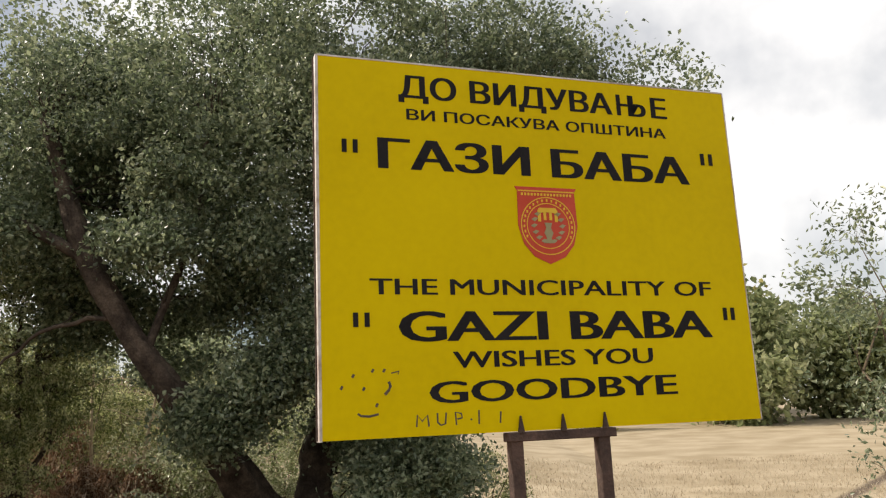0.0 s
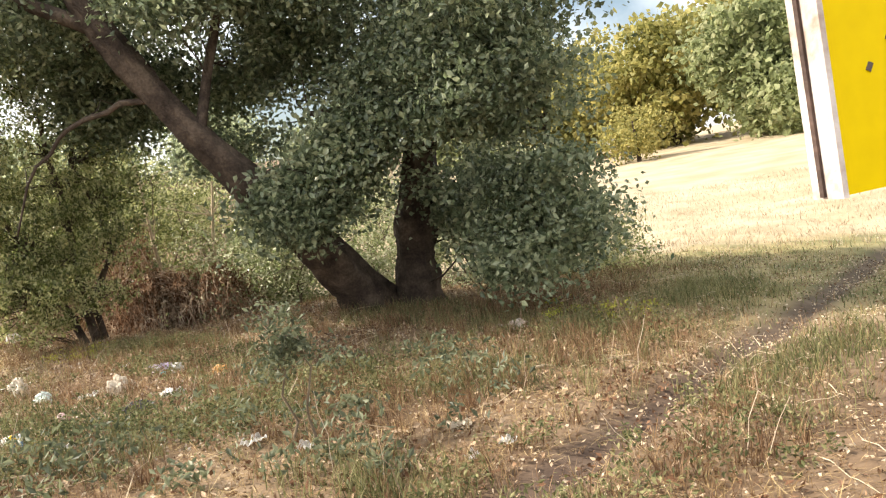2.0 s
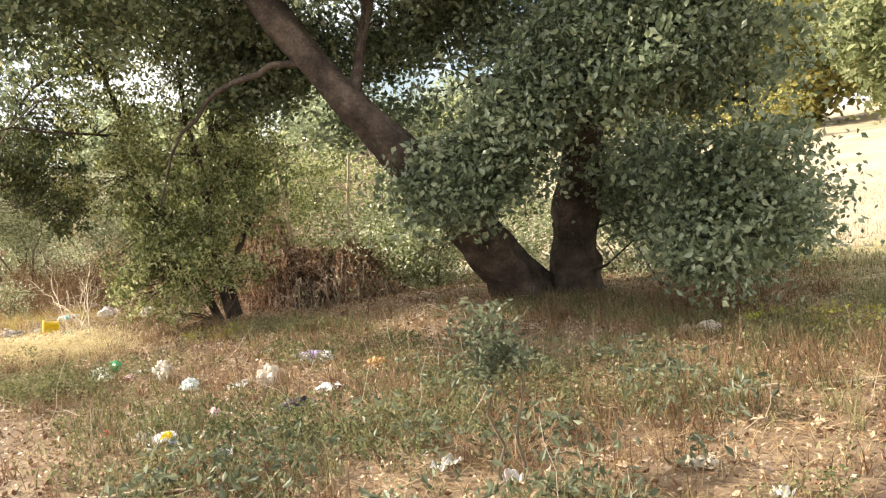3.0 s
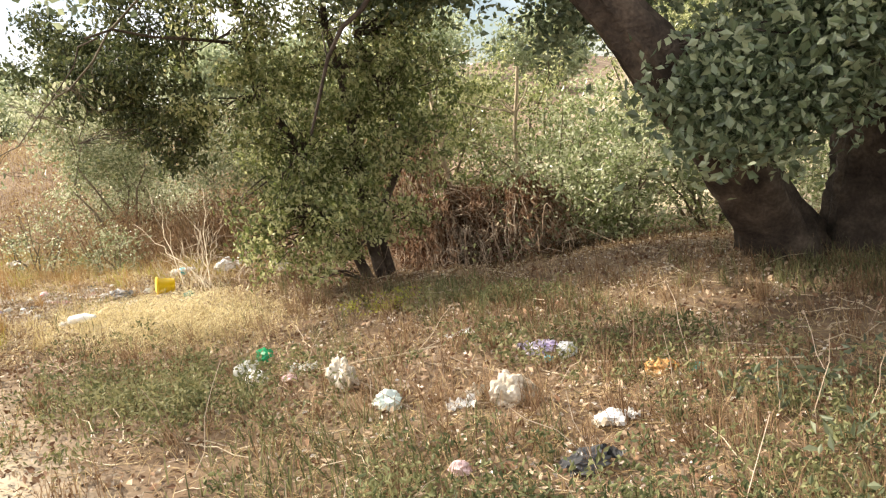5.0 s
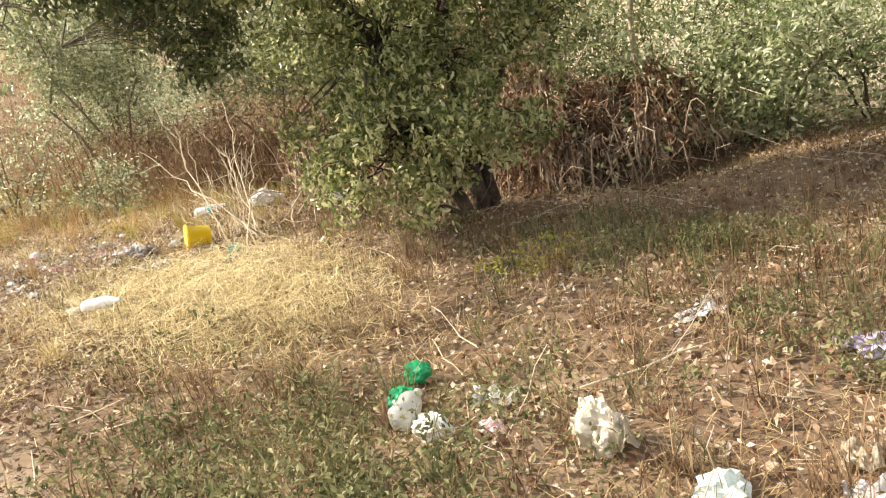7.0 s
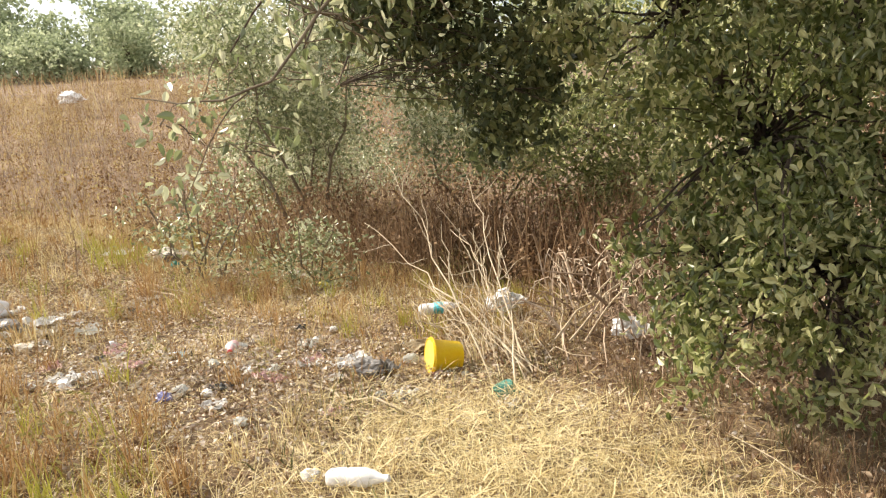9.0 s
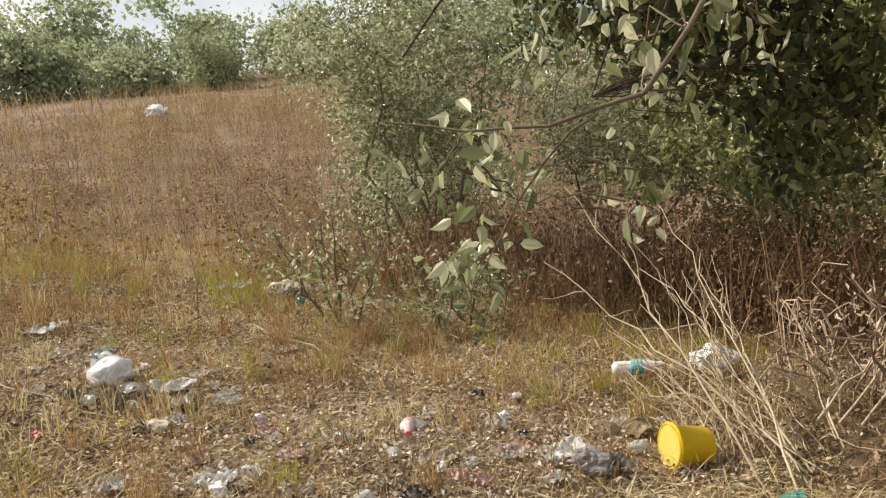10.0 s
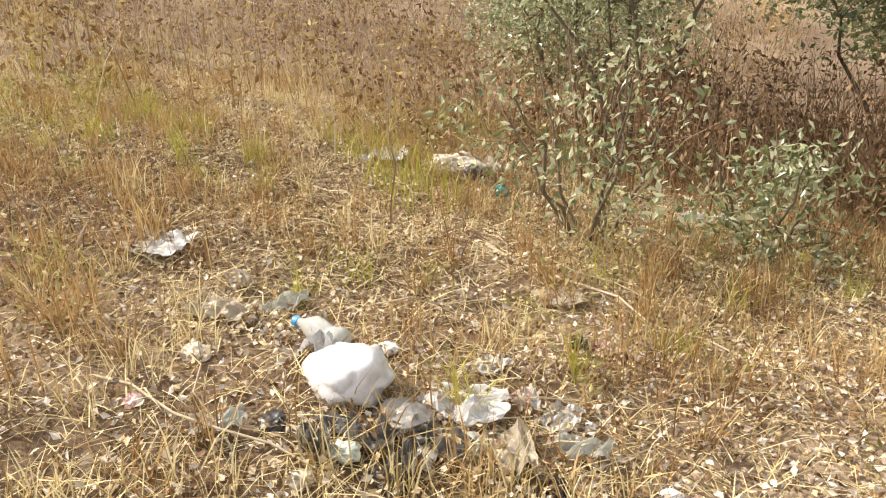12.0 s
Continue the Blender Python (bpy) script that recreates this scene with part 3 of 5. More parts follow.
shrub("slender_tree", 38, 4.75, 8.3, 1.25, 4.9, LEAF_DARK, 0.07, 260, 24, "slender young tree with sparse leaves beside the track", stems=4, low=0.08, category="tree")
shrub("sapling", 39, -2.57, 6.94, 0.15, 0.92, LEAF_BLUE, 0.05, 40, 12, "small blue-green leafy sapling in dry grass", stems=2, low=0.55, category="sapling")


# ---- distance ----
def far_tree(seed, x, y, r, h, leaf, label, clumps=480, group="trees beyond the field"):
    rng = np.random.default_rng(seed)
    z = float(ground_z(x, y))
    trunks = [wander(rng, (x, y, z - 0.3), (x + rng.uniform(-1, 1), y, z + h * 0.7), 0.04 * h, 0.08, 5, 0, 0.05)]
    lobes = [((x, y, z + h * 0.42), (r * 0.7, r * 0.7, h * 0.4), clumps // 2)]
    lobes += ragged(rng, (x, y, z + h * 0.5), (r, r, h * 0.5), 18, 0.16 * r, 0.42 * r, clumps // 14)
    plant("tree", seed, (x, y, z), trunks, lobes, 22, 0.11 * r, leaf, 0.085 * r, label, "tree", 0.7, 0.1, 0.0, BARK, 1.0, group)


far_tree(61, 21, 60, 6.0, 9, LEAF_FAR, "dense dark green tree at the edge of the stubble field")
far_tree(62, 29, 62, 6.0, 10, LEAF_FAR, "dense dark green tree at the edge of the stubble field")
far_tree(63, 38, 60, 6.5, 9, LEAF_FAR, "dense dark green tree at the edge of the stubble field")
far_tree(64, 16, 72, 7.0, 11, LEAF_GOLD, "yellow-green tree behind the stubble field")
far_tree(65, 8, 78, 7.0, 12, LEAF_GOLD, "yellow-green tree behind the stubble field")
far_tree(66, 26, 80, 8.0, 16, LEAF_GOLD, "yellow-green tree behind the stubble field")
far_tree(67, -1, 74, 6.0, 9, LEAF_FAR, "dense dark green tree at the edge of the stubble field")
far_tree(68, 10, 58, 3.0, 4, LEAF_GOLD, "yellow-green bush on the stubble field", 120)
far_tree(69, 46, 55, 6.0, 8, LEAF_FAR, "dense dark green tree at the edge of the stubble field")
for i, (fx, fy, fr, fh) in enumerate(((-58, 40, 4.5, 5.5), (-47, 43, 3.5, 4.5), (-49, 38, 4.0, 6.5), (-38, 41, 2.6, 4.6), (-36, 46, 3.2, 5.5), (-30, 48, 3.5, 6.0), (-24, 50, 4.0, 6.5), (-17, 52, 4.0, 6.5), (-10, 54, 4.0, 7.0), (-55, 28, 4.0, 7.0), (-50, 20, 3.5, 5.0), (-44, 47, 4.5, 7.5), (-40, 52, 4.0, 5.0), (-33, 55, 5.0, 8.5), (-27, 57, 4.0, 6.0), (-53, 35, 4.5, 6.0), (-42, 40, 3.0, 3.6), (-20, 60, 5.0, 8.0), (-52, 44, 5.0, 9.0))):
    far_tree(80 + i, fx, fy, fr * 0.8, fh * 0.72, LEAF_HAZE, "green tree beyond the weeds with haze in its leaf colour", 240, "trees beyond the weeds")


# ---- sign ----
def slab(name, parent, lo, hi, mat, label="", bevel=0.0):
    bm = bmesh.new()
    lo, hi = Vector(lo), Vector(hi)
    bmesh.ops.create_cube(bm, size=1, matrix=Matrix.Translation((lo + hi) / 2) @ Matrix.Diagonal((*(hi - lo), 1)))
    if bevel:
        bmesh.ops.bevel(bm, geom=bm.edges[:], offset=bevel, segments=1, affect="EDGES")
    return part(name, bm, mat, parent, label)


YELLOW = material("sign_yellow", [(0.68, 0.5, 0.0), (0.74, 0.55, 0.0), (0.78, 0.59, 0.0)], 0.6, 1.2, 25, 0.04, spec=0.12)
BLACK = material("sign_black", [(0.012, 0.011, 0.013), (0.025, 0.023, 0.025)], 0.6, 4, 60, 0.05, spec=0.1)
SIGN_EDGE = material("sign_edge", [(0.3, 0.2, 0.15), (0.6, 0.55, 0.52), (0.78, 0.74, 0.72)], 0.6, 5, 30, 0.3)
RUST = material("rusty_steel", [(0.05, 0.035, 0.03), (0.09, 0.06, 0.05), (0.15, 0.095, 0.075)], 0.8, 6, 50, 0.4, metal=0.2)
SIGN_RED = material("sign_red", [(0.55, 0.05, 0.012), (0.65, 0.075, 0.04)], 0.45, 3, 30, 0.03)
SIGN_GOLD = material("sign_gold", [(0.8, 0.5, 0.03), (0.85, 0.57, 0.05)], 0.45, 3, 30, 0.03)
SIGN_GREY = material("sign_leaf_grey", [(0.3, 0.27, 0.13), (0.4, 0.36, 0.2)], 0.5, 3, 30, 0.03)
INK = material("ink", [(0.05, 0.045, 0.06), (0.14, 0.1, 0.06)], 0.6, 20, 90, 0)
sign = thing("road_sign", (-0.551, 3.449, 1.424), "large yellow municipal goodbye sign with black lettering on steel posts", "sign", turn=18.7)
SW, SH = 2.176, 1.71
slab("panel", sign, (0, 0, 0), (SW, 0.012, SH), YELLOW, "bright yellow sheet panel")
slab("side_frame", sign, (-0.012, -0.004, -0.004), (0, 0.07, SH + 0.004), SIGN_EDGE, "weathered white side edge")
slab("side_frame", sign, (SW, -0.002, -0.004), (SW + 0.006, 0.07, SH + 0.004), SIGN_EDGE)
slab("top_frame", sign, (0, -0.002, SH), (SW, 0.07, SH + 0.008), SIGN_EDGE)
slab("bottom_frame", sign, (0, 0.012, 0), (SW, 0.07, 0.008), SIGN_EDGE)
slab("backing", sign, (0, 0.055, 0.008), (SW, 0.066, SH), RUST)
slab("edge_strip", sign, (-0.018, 0.036, 0.0), (-0.012, 0.046, SH), RUST, "thin rusty seam along the edge")


def lettering(words, u0, u1, v0, high, bold=0.075):
    """One line of letters, fitted to its width and capital height."""
    cu = bpy.data.curves.new("lettering", "FONT")
    cu.body, cu.extrude, cu.resolution_u = words, 0.004, 3
    tmp = bpy.data.objects.new("tmp", cu)
    scene.collection.objects.link(tmp)
    bpy.context.view_layer.update()
    me = bpy.data.meshes.new_from_object(tmp.evaluated_get(bpy.context.evaluated_depsgraph_get()))
    bpy.data.objects.remove(tmp)
    co = np.zeros(len(me.vertices) * 3, np.float32)
    me.vertices.foreach_get("co", co)
    co = co.reshape(-1, 3)
    cap = 0.729
    x0, x1 = co[:, 0].min(), co[:, 0].max()
    # three shifted layers give the heavy weight of the letters
    b = bold * high
    co = np.stack([u0 + b + (co[:, 0] - x0) / (x1 - x0) * (u1 - u0 - 2 * b), -0.001 + co[:, 2] * 0.25, v0 + co[:, 1] / cap * high], -1)
    me.vertices.foreach_set("co", co.astype(np.float32).ravel())
    # each letter, found by its stretch of the line, is a part of its own
    polys = [tuple(p.vertices) for p in me.polygons]
    bpy.data.meshes.remove(me)
    spans = sorted((co[list(p), 0].min(), co[list(p), 0].max(), i) for i, p in enumerate(polys))
    letters, reach = [], -9.0
    for lo, hi, i in spans:
        if lo > reach + 0.0005:
            letters.append([])
        letters[-1].append(i)
        reach = max(reach, hi)
    for group in letters:
        bm = bmesh.new()
        for k in (-1, 0, 1):
            seen = {}
            for i in group:
                for q in polys[i]:
                    if q not in seen:
                        seen[q] = bm.verts.new(co[q] + np.array((k * b, k * 0.0004, 0)))
                if len(set(polys[i])) > 2:
                    bm.faces.new([seen[q] for q in polys[i]])
        part("letter", bm, BLACK, sign)


lettering("ДО ВИДУВА", 0.375, 1.5, 1.54, 0.112, 0.05)
lettering("Н", 1.525, 1.615, 1.54, 0.112, 0.05)
lettering("Ь", 1.597, 1.695, 1.54, 0.112, 0.05)
lettering("Е", 1.725, 1.82, 1.54, 0.112, 0.05)
lettering("ВИ ПОСАКУВА ОПШТИНА", 0.41, 1.8, 1.432, 0.052, 0.045)
lettering("ГАЗИ БАБА", 0.268, 1.915, 1.19, 0.145)
lettering("THE MUNICIPALITY OF", 0.215, 1.968, 0.612, 0.075, 0.04)
lettering("GAZI BABA", 0.34, 1.95, 0.405, 0.14)
lettering("WISHES YOU", 0.583, 1.597, 0.286, 0.076, 0.05)
lettering("GOODBYE", 0.468, 1.715, 0.136, 0.098)
for qu, qv in ((0.115, 1.255), (0.165, 1.255), (2.005, 1.3), (2.055, 1.3), (0.15, 0.47), (0.2, 0.47), (2.035, 0.49), (2.08, 0.49)):
    slab("quotation_mark", sign, (qu - 0.011, -0.004, qv), (qu + 0.011, -0.001, qv + 0.062), BLACK)


def flat_shape(name, pts, depth, mat, label=""):
    bm = bmesh.new()
    face = bm.faces.new([bm.verts.new((u, depth, v)) for u, v in pts])
    r = bmesh.ops.extrude_face_region(bm, geom=[face])
    bmesh.ops.translate(bm, verts=[g for g in r["geom"] if isinstance(g, bmesh.types.BMVert)], vec=(0, 0.002, 0))
    bmesh.ops.recalc_face_normals(bm, faces=bm.faces[:])
    return part(name, bm, mat, sign, label)


def ring(name, r0, r1, depth, mat, cu=1.092, cv=0.945):
    bm = bmesh.new()
    n = 40
    a = [[bm.verts.new((cu + r * math.cos(2 * math.pi * i / n), depth, cv + r * math.sin(2 * math.pi * i / n))) for i in range(n)] for r in (r0, r1)]
    for i in range(n):
        bm.faces.new((a[0][i], a[1][i], a[1][(i + 1) % n], a[0][(i + 1) % n]))
    return part(name, bm, mat, sign)


half = [(0.163, 0.19), (0.15, 0.17), (0.155, 0.0), (0.13, -0.09), (0.08, -0.15), (0.0, -0.185)]
outline = [(1.092 + u, 0.945 + v) for u, v in half] + [(1.092 - u, 0.945 + v) for u, v in reversed(half[:-1])]
flat_shape("shield", outline, -0.003, SIGN_RED, "red heraldic shield")
ring("shield_ring", 0.137, 0.142, -0.005, SIGN_GOLD)
ring("shield_ring", 0.108, 0.112, -0.005, SIGN_GOLD)
flat_shape("emblem", [(1.092 + u, 0.945 + v) for u, v in ((-0.052, 0.02), (-0.052, 0.075), (-0.042, 0.088), (0.042, 0.088), (0.052, 0.075), (0.052, 0.02), (0.036, 0.02), (0.036, 0.062), (0.022, 0.066), (0.022, 0.028), (0.008, 0.028), (0.008, 0.066), (-0.008, 0.066), (-0.008, 0.028), (-0.022, 0.028), (-0.022, 0.066), (-0.036, 0.062), (-0.036, 0.02))], -0.006, SIGN_GOLD)
flat_shape("emblem", [(1.092 + u, 0.945 + v) for u, v in ((-0.02, 0.015), (0.02, 0.015), (0.012, -0.01), (0.024, -0.035), (0.012, -0.06), (0.02, -0.085), (-0.02, -0.085), (-0.012, -0.06), (-0.024, -0.035), (-0.012, -0.01))], -0.006, SIGN_GREY)
for side in (-1, 1):
    for i in range(6):
        a = math.radians(-70 + 23 * i)
        lu, lv = 1.092 + side * 0.074 * math.cos(a), 0.945 + 0.08 * math.sin(a)
        flat_shape("emblem_leaf", [(lu - 0.018, lv), (lu, lv + 0.011), (lu + 0.018, lv + 0.006), (lu, lv - 0.01)][::side], -0.006, SIGN_GREY)
for i in range(21):
    a = math.radians(205 - 230 * i / 20)
    lu, lv = 1.092 + 0.125 * math.cos(a), 0.945 + 0.125 * math.sin(a)
    flat_shape("inscription_bar", [(lu - 0.004, lv - 0.006), (lu + 0.004, lv - 0.006), (lu + 0.004, lv + 0.006), (lu - 0.004, lv + 0.006)], -0.006, SIGN_GOLD)
for i in range(16):
    lu = 0.965 + 0.254 * i / 15
    flat_shape("inscription_bar", [(lu - 0.005, 1.092), (lu + 0.005, 1.092), (lu + 0.005, 1.104), (lu - 0.005, 1.104)], -0.006, SIGN_GOLD)
flat_shape("shield_band", [(0.945, 1.112), (1.24, 1.112), (1.24, 1.118), (0.945, 1.118)], -0.005, SIGN_GOLD)


def stroke(pts, r=0.005):
    v, f = tubes([[((u, -0.001, w), r) for u, w in pts]], 5)
    v[:, 1] *= 0.5
    ob = from_arrays("scribble", v, f, INK)
    ob.parent = sign
    return ob


stroke([(0.15, 0.105), (0.165, 0.095), (0.2, 0.092), (0.24, 0.1)])
stroke([(0.27, 0.18), (0.285, 0.195), (0.295, 0.215), (0.288, 0.235)], 0.007)
for su, sv in ((0.08, 0.207), (0.175, 0.2), (0.13, 0.255), (0.23, 0.13), (0.215, 0.275), (0.265, 0.275)):
    stroke([(su, sv), (su + 0.008, sv + 0.014)], 0.006)
stroke([(0.3, 0.27), (0.335, 0.278), (0.33, 0.265)], 0.003)
for letter in (((0.405, 0.04), (0.41, 0.09), (0.43, 0.062), (0.455, 0.088), (0.46, 0.04)), ((0.5, 0.095), (0.5, 0.055), (0.515, 0.042), (0.535, 0.048), (0.54, 0.095)),
               ((0.585, 0.04), (0.583, 0.095), (0.61, 0.088), (0.612, 0.07), (0.59, 0.065)), ((0.65, 0.06), (0.658, 0.062)), ((0.69, 0.04), (0.692, 0.1)), ((0.79, 0.04), (0.795, 0.09))):
    stroke(letter, 0.004)
gz = float(ground_z(0.4, 3.9)) - 1.424 - 0.3
for pu in (0.865, 1.3):
    slab("post", sign, (pu - 0.03, 0.0, gz), (pu + 0.03, 0.055, -0.03), RUST, "dark rusty square steel post", 0.004)
slab("crossbar", sign, (0.82, -0.012, -0.045), (1.36, 0.055, -0.004), RUST, "rusty steel crossbar", 0.004)
for pu in (0.885, 1.093, 1.306):
    bm = bmesh.new()
    bmesh.ops.create_cone(bm, cap_ends=True, segments=6, radius1=0.016, radius2=0.004, depth=0.075, matrix=Matrix.Translation((pu, -0.008, 0.03)))
    part("bracket", bm, RUST, sign, "rusty pointed steel bracket")


# ---- undergrowth ----
def patchy(x, y, s, k=0.0):
    """Soft patches between 0 and 1."""
    return 0.5 + 0.25 * (np.sin(x * s + 1.7 * np.sin(y * s * 0.7 + k) + k) + np.sin(y * s * 1.13 + 1.5 * np.sin(x * s * 0.8 - k) + 2.1 * k))


def strew(rng, n, x0, x1, y0, y1, density):
    """Places in a rectangle, kept by a density between 0 and 1."""
    x, y = rng.uniform(x0, x1, n), rng.uniform(y0, y1, n)
    keep = rng.random(n) < density(x, y)
    return x[keep], y[keep]


def blades(name, rng, x, y, height, width, lean, mat, label, category, curl=0.5, lying=False, loft=0.03):
    """Bent tapering grass blades, three triangles each."""
    n = len(x)
    z = ground_z(x, y) - 0.01
    if lying:
        z = z + 0.015 + loft * rng.random(n)
    h = height * rng.uniform(0.4, 1.3, n)
    a = rng.uniform(0, 2 * np.pi, n)
    tilt = np.clip(rng.normal(1.42, 0.16, n), 0, 1.6) if lying else np.abs(rng.normal(0, lean, n))
    d = np.stack([np.cos(a), np.sin(a), np.zeros(n)], -1)
    b = rng.uniform(0, 2 * np.pi, n)
    w = np.stack([np.cos(b), np.sin(b), np.zeros(n)], -1) * (width * rng.uniform(0.6, 1.4, n))[:, None] * 0.5
    p0 = np.stack([x, y, z], -1)
    p1 = p0 + d * (h * 0.55 * np.sin(tilt))[:, None]
    p1[:, 2] += h * 0.55 * np.cos(tilt)
    t2 = np.minimum(tilt * (1 + curl) + curl * 0.3, 1.6 if lying else 1.9)
    p2 = p1 + d * (h * 0.45 * np.sin(t2))[:, None]
    p2[:, 2] += h * 0.45 * np.cos(t2)
    v = np.stack([p0 - w, p0 + w, p1 - w * 0.8, p1 + w * 0.8, p2], 1).reshape(-1, 3)
    k = (5 * np.arange(n))[:, None]
    f = np.concatenate([k + (0, 1, 3), k + (0, 3, 2), k + (2, 3, 4)], 1).reshape(-1, 3)
    return tagged(from_arrays(name, v, f, mat), label, category, kind="stuff")


def flat_leaves(name, rng, x, y, size, mat, label, category, lift=0.02, rise=0.35):
    """Fallen leaves and bits lying on the ground at odd tilts."""
    n = len(x)
    c = np.stack([x, y, ground_z(x, y) + lift * rng.uniform(0.3, 1.6, n)], -1)
    v, f = leaf_arrays(rng, c, size, 0.6, 0.0, rise)
    return tagged(from_arrays(name, v, f, mat), label, category, kind="stuff")


def straw_spot(x, y):
    u, v = (x + 8.15) * 0.72 + (y - 10.9) * 0.69, -(x + 8.15) * 0.69 + (y - 10.9) * 0.72
    return np.exp(-((u / 0.85) ** 2 + (v / 1.15) ** 2) ** 2)


def littered(x, y):
    """The trampled ground between bucket and white bag."""
    return np.exp(-(((x + 10.2) / 1.9) ** 2 + ((y - 11.6) / 1.1) ** 2) ** 2)


def on_path(x, y):
    """Trodden pale earth under the walker."""
    line = (x + 6.6) * 0.66 + (y - 7.4) * 0.75
    return np.exp(-(line / 0.75) ** 2)


def in_track(x, y):
    t = (x - 0.05) * 0.81 - (y - 7.7) * 0.586
    return np.exp(-(t / 0.28) ** 2) + 0.6 * np.exp(-((t - 1.3) / 0.3) ** 2)


def field(x, y):
    return 1 / (1 + np.exp(-(y - 15.8 + 0.35 * x * (x > 0)) * 2)) * (x > -7)


def bare(x, y):
    return np.clip(1 - 0.9 * on_path(x, y) - 0.9 * in_track(x, y), 0, 1)


def worn(x, y):
    """The shaded floor under the trees, more leaf litter than grass."""
    return np.exp(-(((x + 4.9) / 2.3) ** 2 + ((y - 10.3) / 1.9) ** 2) ** 2)


rg = np.random.default_rng(77)
# short dry grass over the slope
x, y = strew(rg, 105000, -18, 5, 3.5, 18, lambda x, y: (0.3 + 0.7 * patchy(x, y, 2.1)) * bare(x, y) * (1 - 0.6 * field(x, y)))
blades("dry_grass", rg, x, y, 0.12, 0.005, 1.0, DRY_GRASS, "matted short dry grass covering the slope", "dry grass")
# brown stalks in patches
x, y = strew(rg, 120000, -18, 2, 4.5, 18, lambda x, y: np.clip(patchy(x, y, 1.5, 2.0) * 1.8 - 0.6, 0, 1) * bare(x, y) * (1 - field(x, y)) * (1 - 0.5 * worn(x, y)))
blades("brown_grass", rg, x, y, 0.16, 0.0045, 0.75, BROWN_WEED, "reddish brown dry weeds in patches", "dry weeds")
# green tufts
x, y = strew(rg, 120000, -9.5, 2, 3, 12.5, lambda x, y: np.clip(patchy(x, y, 1.9, 4.4) * 2.2 - 1.05, 0, 1) * bare(x, y) * (1 - straw_spot(x, y)) * (1 - 0.7 * worn(x, y)))
blades("green_grass", rg, x, y, 0.15, 0.008, 0.6, GREEN_GRASS, "patches of dull green grass and weeds", "grass")
# green verge before the field
x, y = strew(rg, 50000, -1.5, 9, 8, 17, lambda x, y: (0.25 + 0.75 * patchy(x, y, 0.9, 1.0)) * (1 - field(x, y)) * (1 - 0.9 * in_track(x, y)))
blades("verge_grass", rg, x, y, 0.09, 0.011, 0.9, GREEN_GRASS, "green verge beside the track", "grass")
# stubble of the field
x, y = strew(rg, 34000, -7, 16, 15, 34, lambda x, y: field(x, y) * 0.9)
blades("stubble", rg, x, y, 0.12, 0.014, 0.7, material("stubble", [(0.34, 0.27, 0.18), (0.46, 0.38, 0.27), (0.56, 0.48, 0.36)], 0.85, 0.6, 9, 0, island=0.5, translucent=0.2), "pale stubble of the mown field", "stubble")
# bright straw patch
x, y = strew(rg, 62000, -10, -6, 9, 13, straw_spot)
blades("straw_mat", rg, x, y, 0.15, 0.004, 1.4, STRAW, "thick mat of bleached golden grass", "dry grass", 0.1, True, 0.11)
x, y = strew(rg, 30000, -10, -6, 9, 13, straw_spot)
blades("straw_grass", rg, x, y, 0.15, 0.0038, 1.1, STRAW, "bright golden patch of dried grass", "dry grass", 0.8)
# flattened hay round the litter
x, y = strew(rg, 90000, -16, -8.5, 9, 16, lambda x, y: 0.3 + 0.7 * patchy(x, y, 1.3, 3.0))
blades("flattened_hay", rg, x, y, 0.15, 0.0035, 1.45, STRAW, "flattened dry grass stems on the ground", "dry grass", 0.1, True)
x, y = strew(rg, 90000, -9, 1, 5, 14, lambda x, y: (0.35 + 0.65 * patchy(x, y, 1.9, 3.6)) * (1 - 0.5 * on_path(x, y)) * (1 - in_track(x, y)))
blades("matted_grass", rg, x, y, 0.16, 0.0045, 1.4, DRY_GRASS, "matted dead grass lying on the shaded slope", "dry grass", 0.1, True)
# orange-brown tufts
x, y = strew(rg, 70000, -17, -9.3, 9.5, 17, lambda x, y: np.clip(patchy(x, y, 2.6, 5.0) * 2.8 - 1.6, 0, 1) * (1 - 0.6 * littered(x, y)))
blades("rusty_weed", rg, x, y, 0.17, 0.0045, 0.65, material("rust_weed", [(0.26, 0.14, 0.055), (0.42, 0.25, 0.1), (0.52, 0.37, 0.18)], 0.8, 1, 9, 0, island=0.6, translucent=0.25), "orange-brown dry weed tufts", "dry weeds")
x, y = strew(rg, 20000, -16, -9.5, 10.5, 15, lambda x, y: np.clip(patchy(x, y, 2.3, 8.0) * 3.0 - 2.3, 0, 1) * (x < -11.8))
blades("yellow_weed", rg, x, y, 0.28, 0.007, 0.5, YELLOW_WEED, "yellow-green weeds among the dry grass", "weeds")
# tall brown weeds towards the rise
x, y = strew(rg, 36000, -34, -11.5, 12.5, 36, lambda x, y: np.clip((y - 13.8 - 0.6 * (x + 13)) / 4, 0, 1) * (0.25 + 0.75 * patchy(x, y, 0.9, 1.5)))
blades("tall_dry_weeds", rg, x, y, 0.6, 0.01, 0.6, material("tall_weed", [(0.25, 0.15, 0.07), (0.42, 0.3, 0.15), (0.56, 0.45, 0.26)], 0.85, 0.5, 9, 0, island=0.6, translucent=0.2), "tall brown dry weeds up the rise", "dry weeds", 0.4)
x, y = strew(rg, 12000, -75, -24, 22, 70, lambda x, y: np.clip((y - 20 - 0.4 * (x + 30)) / 6, 0, 1) * (0.35 + 0.65 * patchy(x, y, 0.5, 1.1)))
blades("far_dry_weeds", rg, x, y, 0.85, 0.035, 0.5, bpy.data.materials["tall_weed"], "brown dry weeds spreading over the top of the rise", "dry weeds", 0.4)
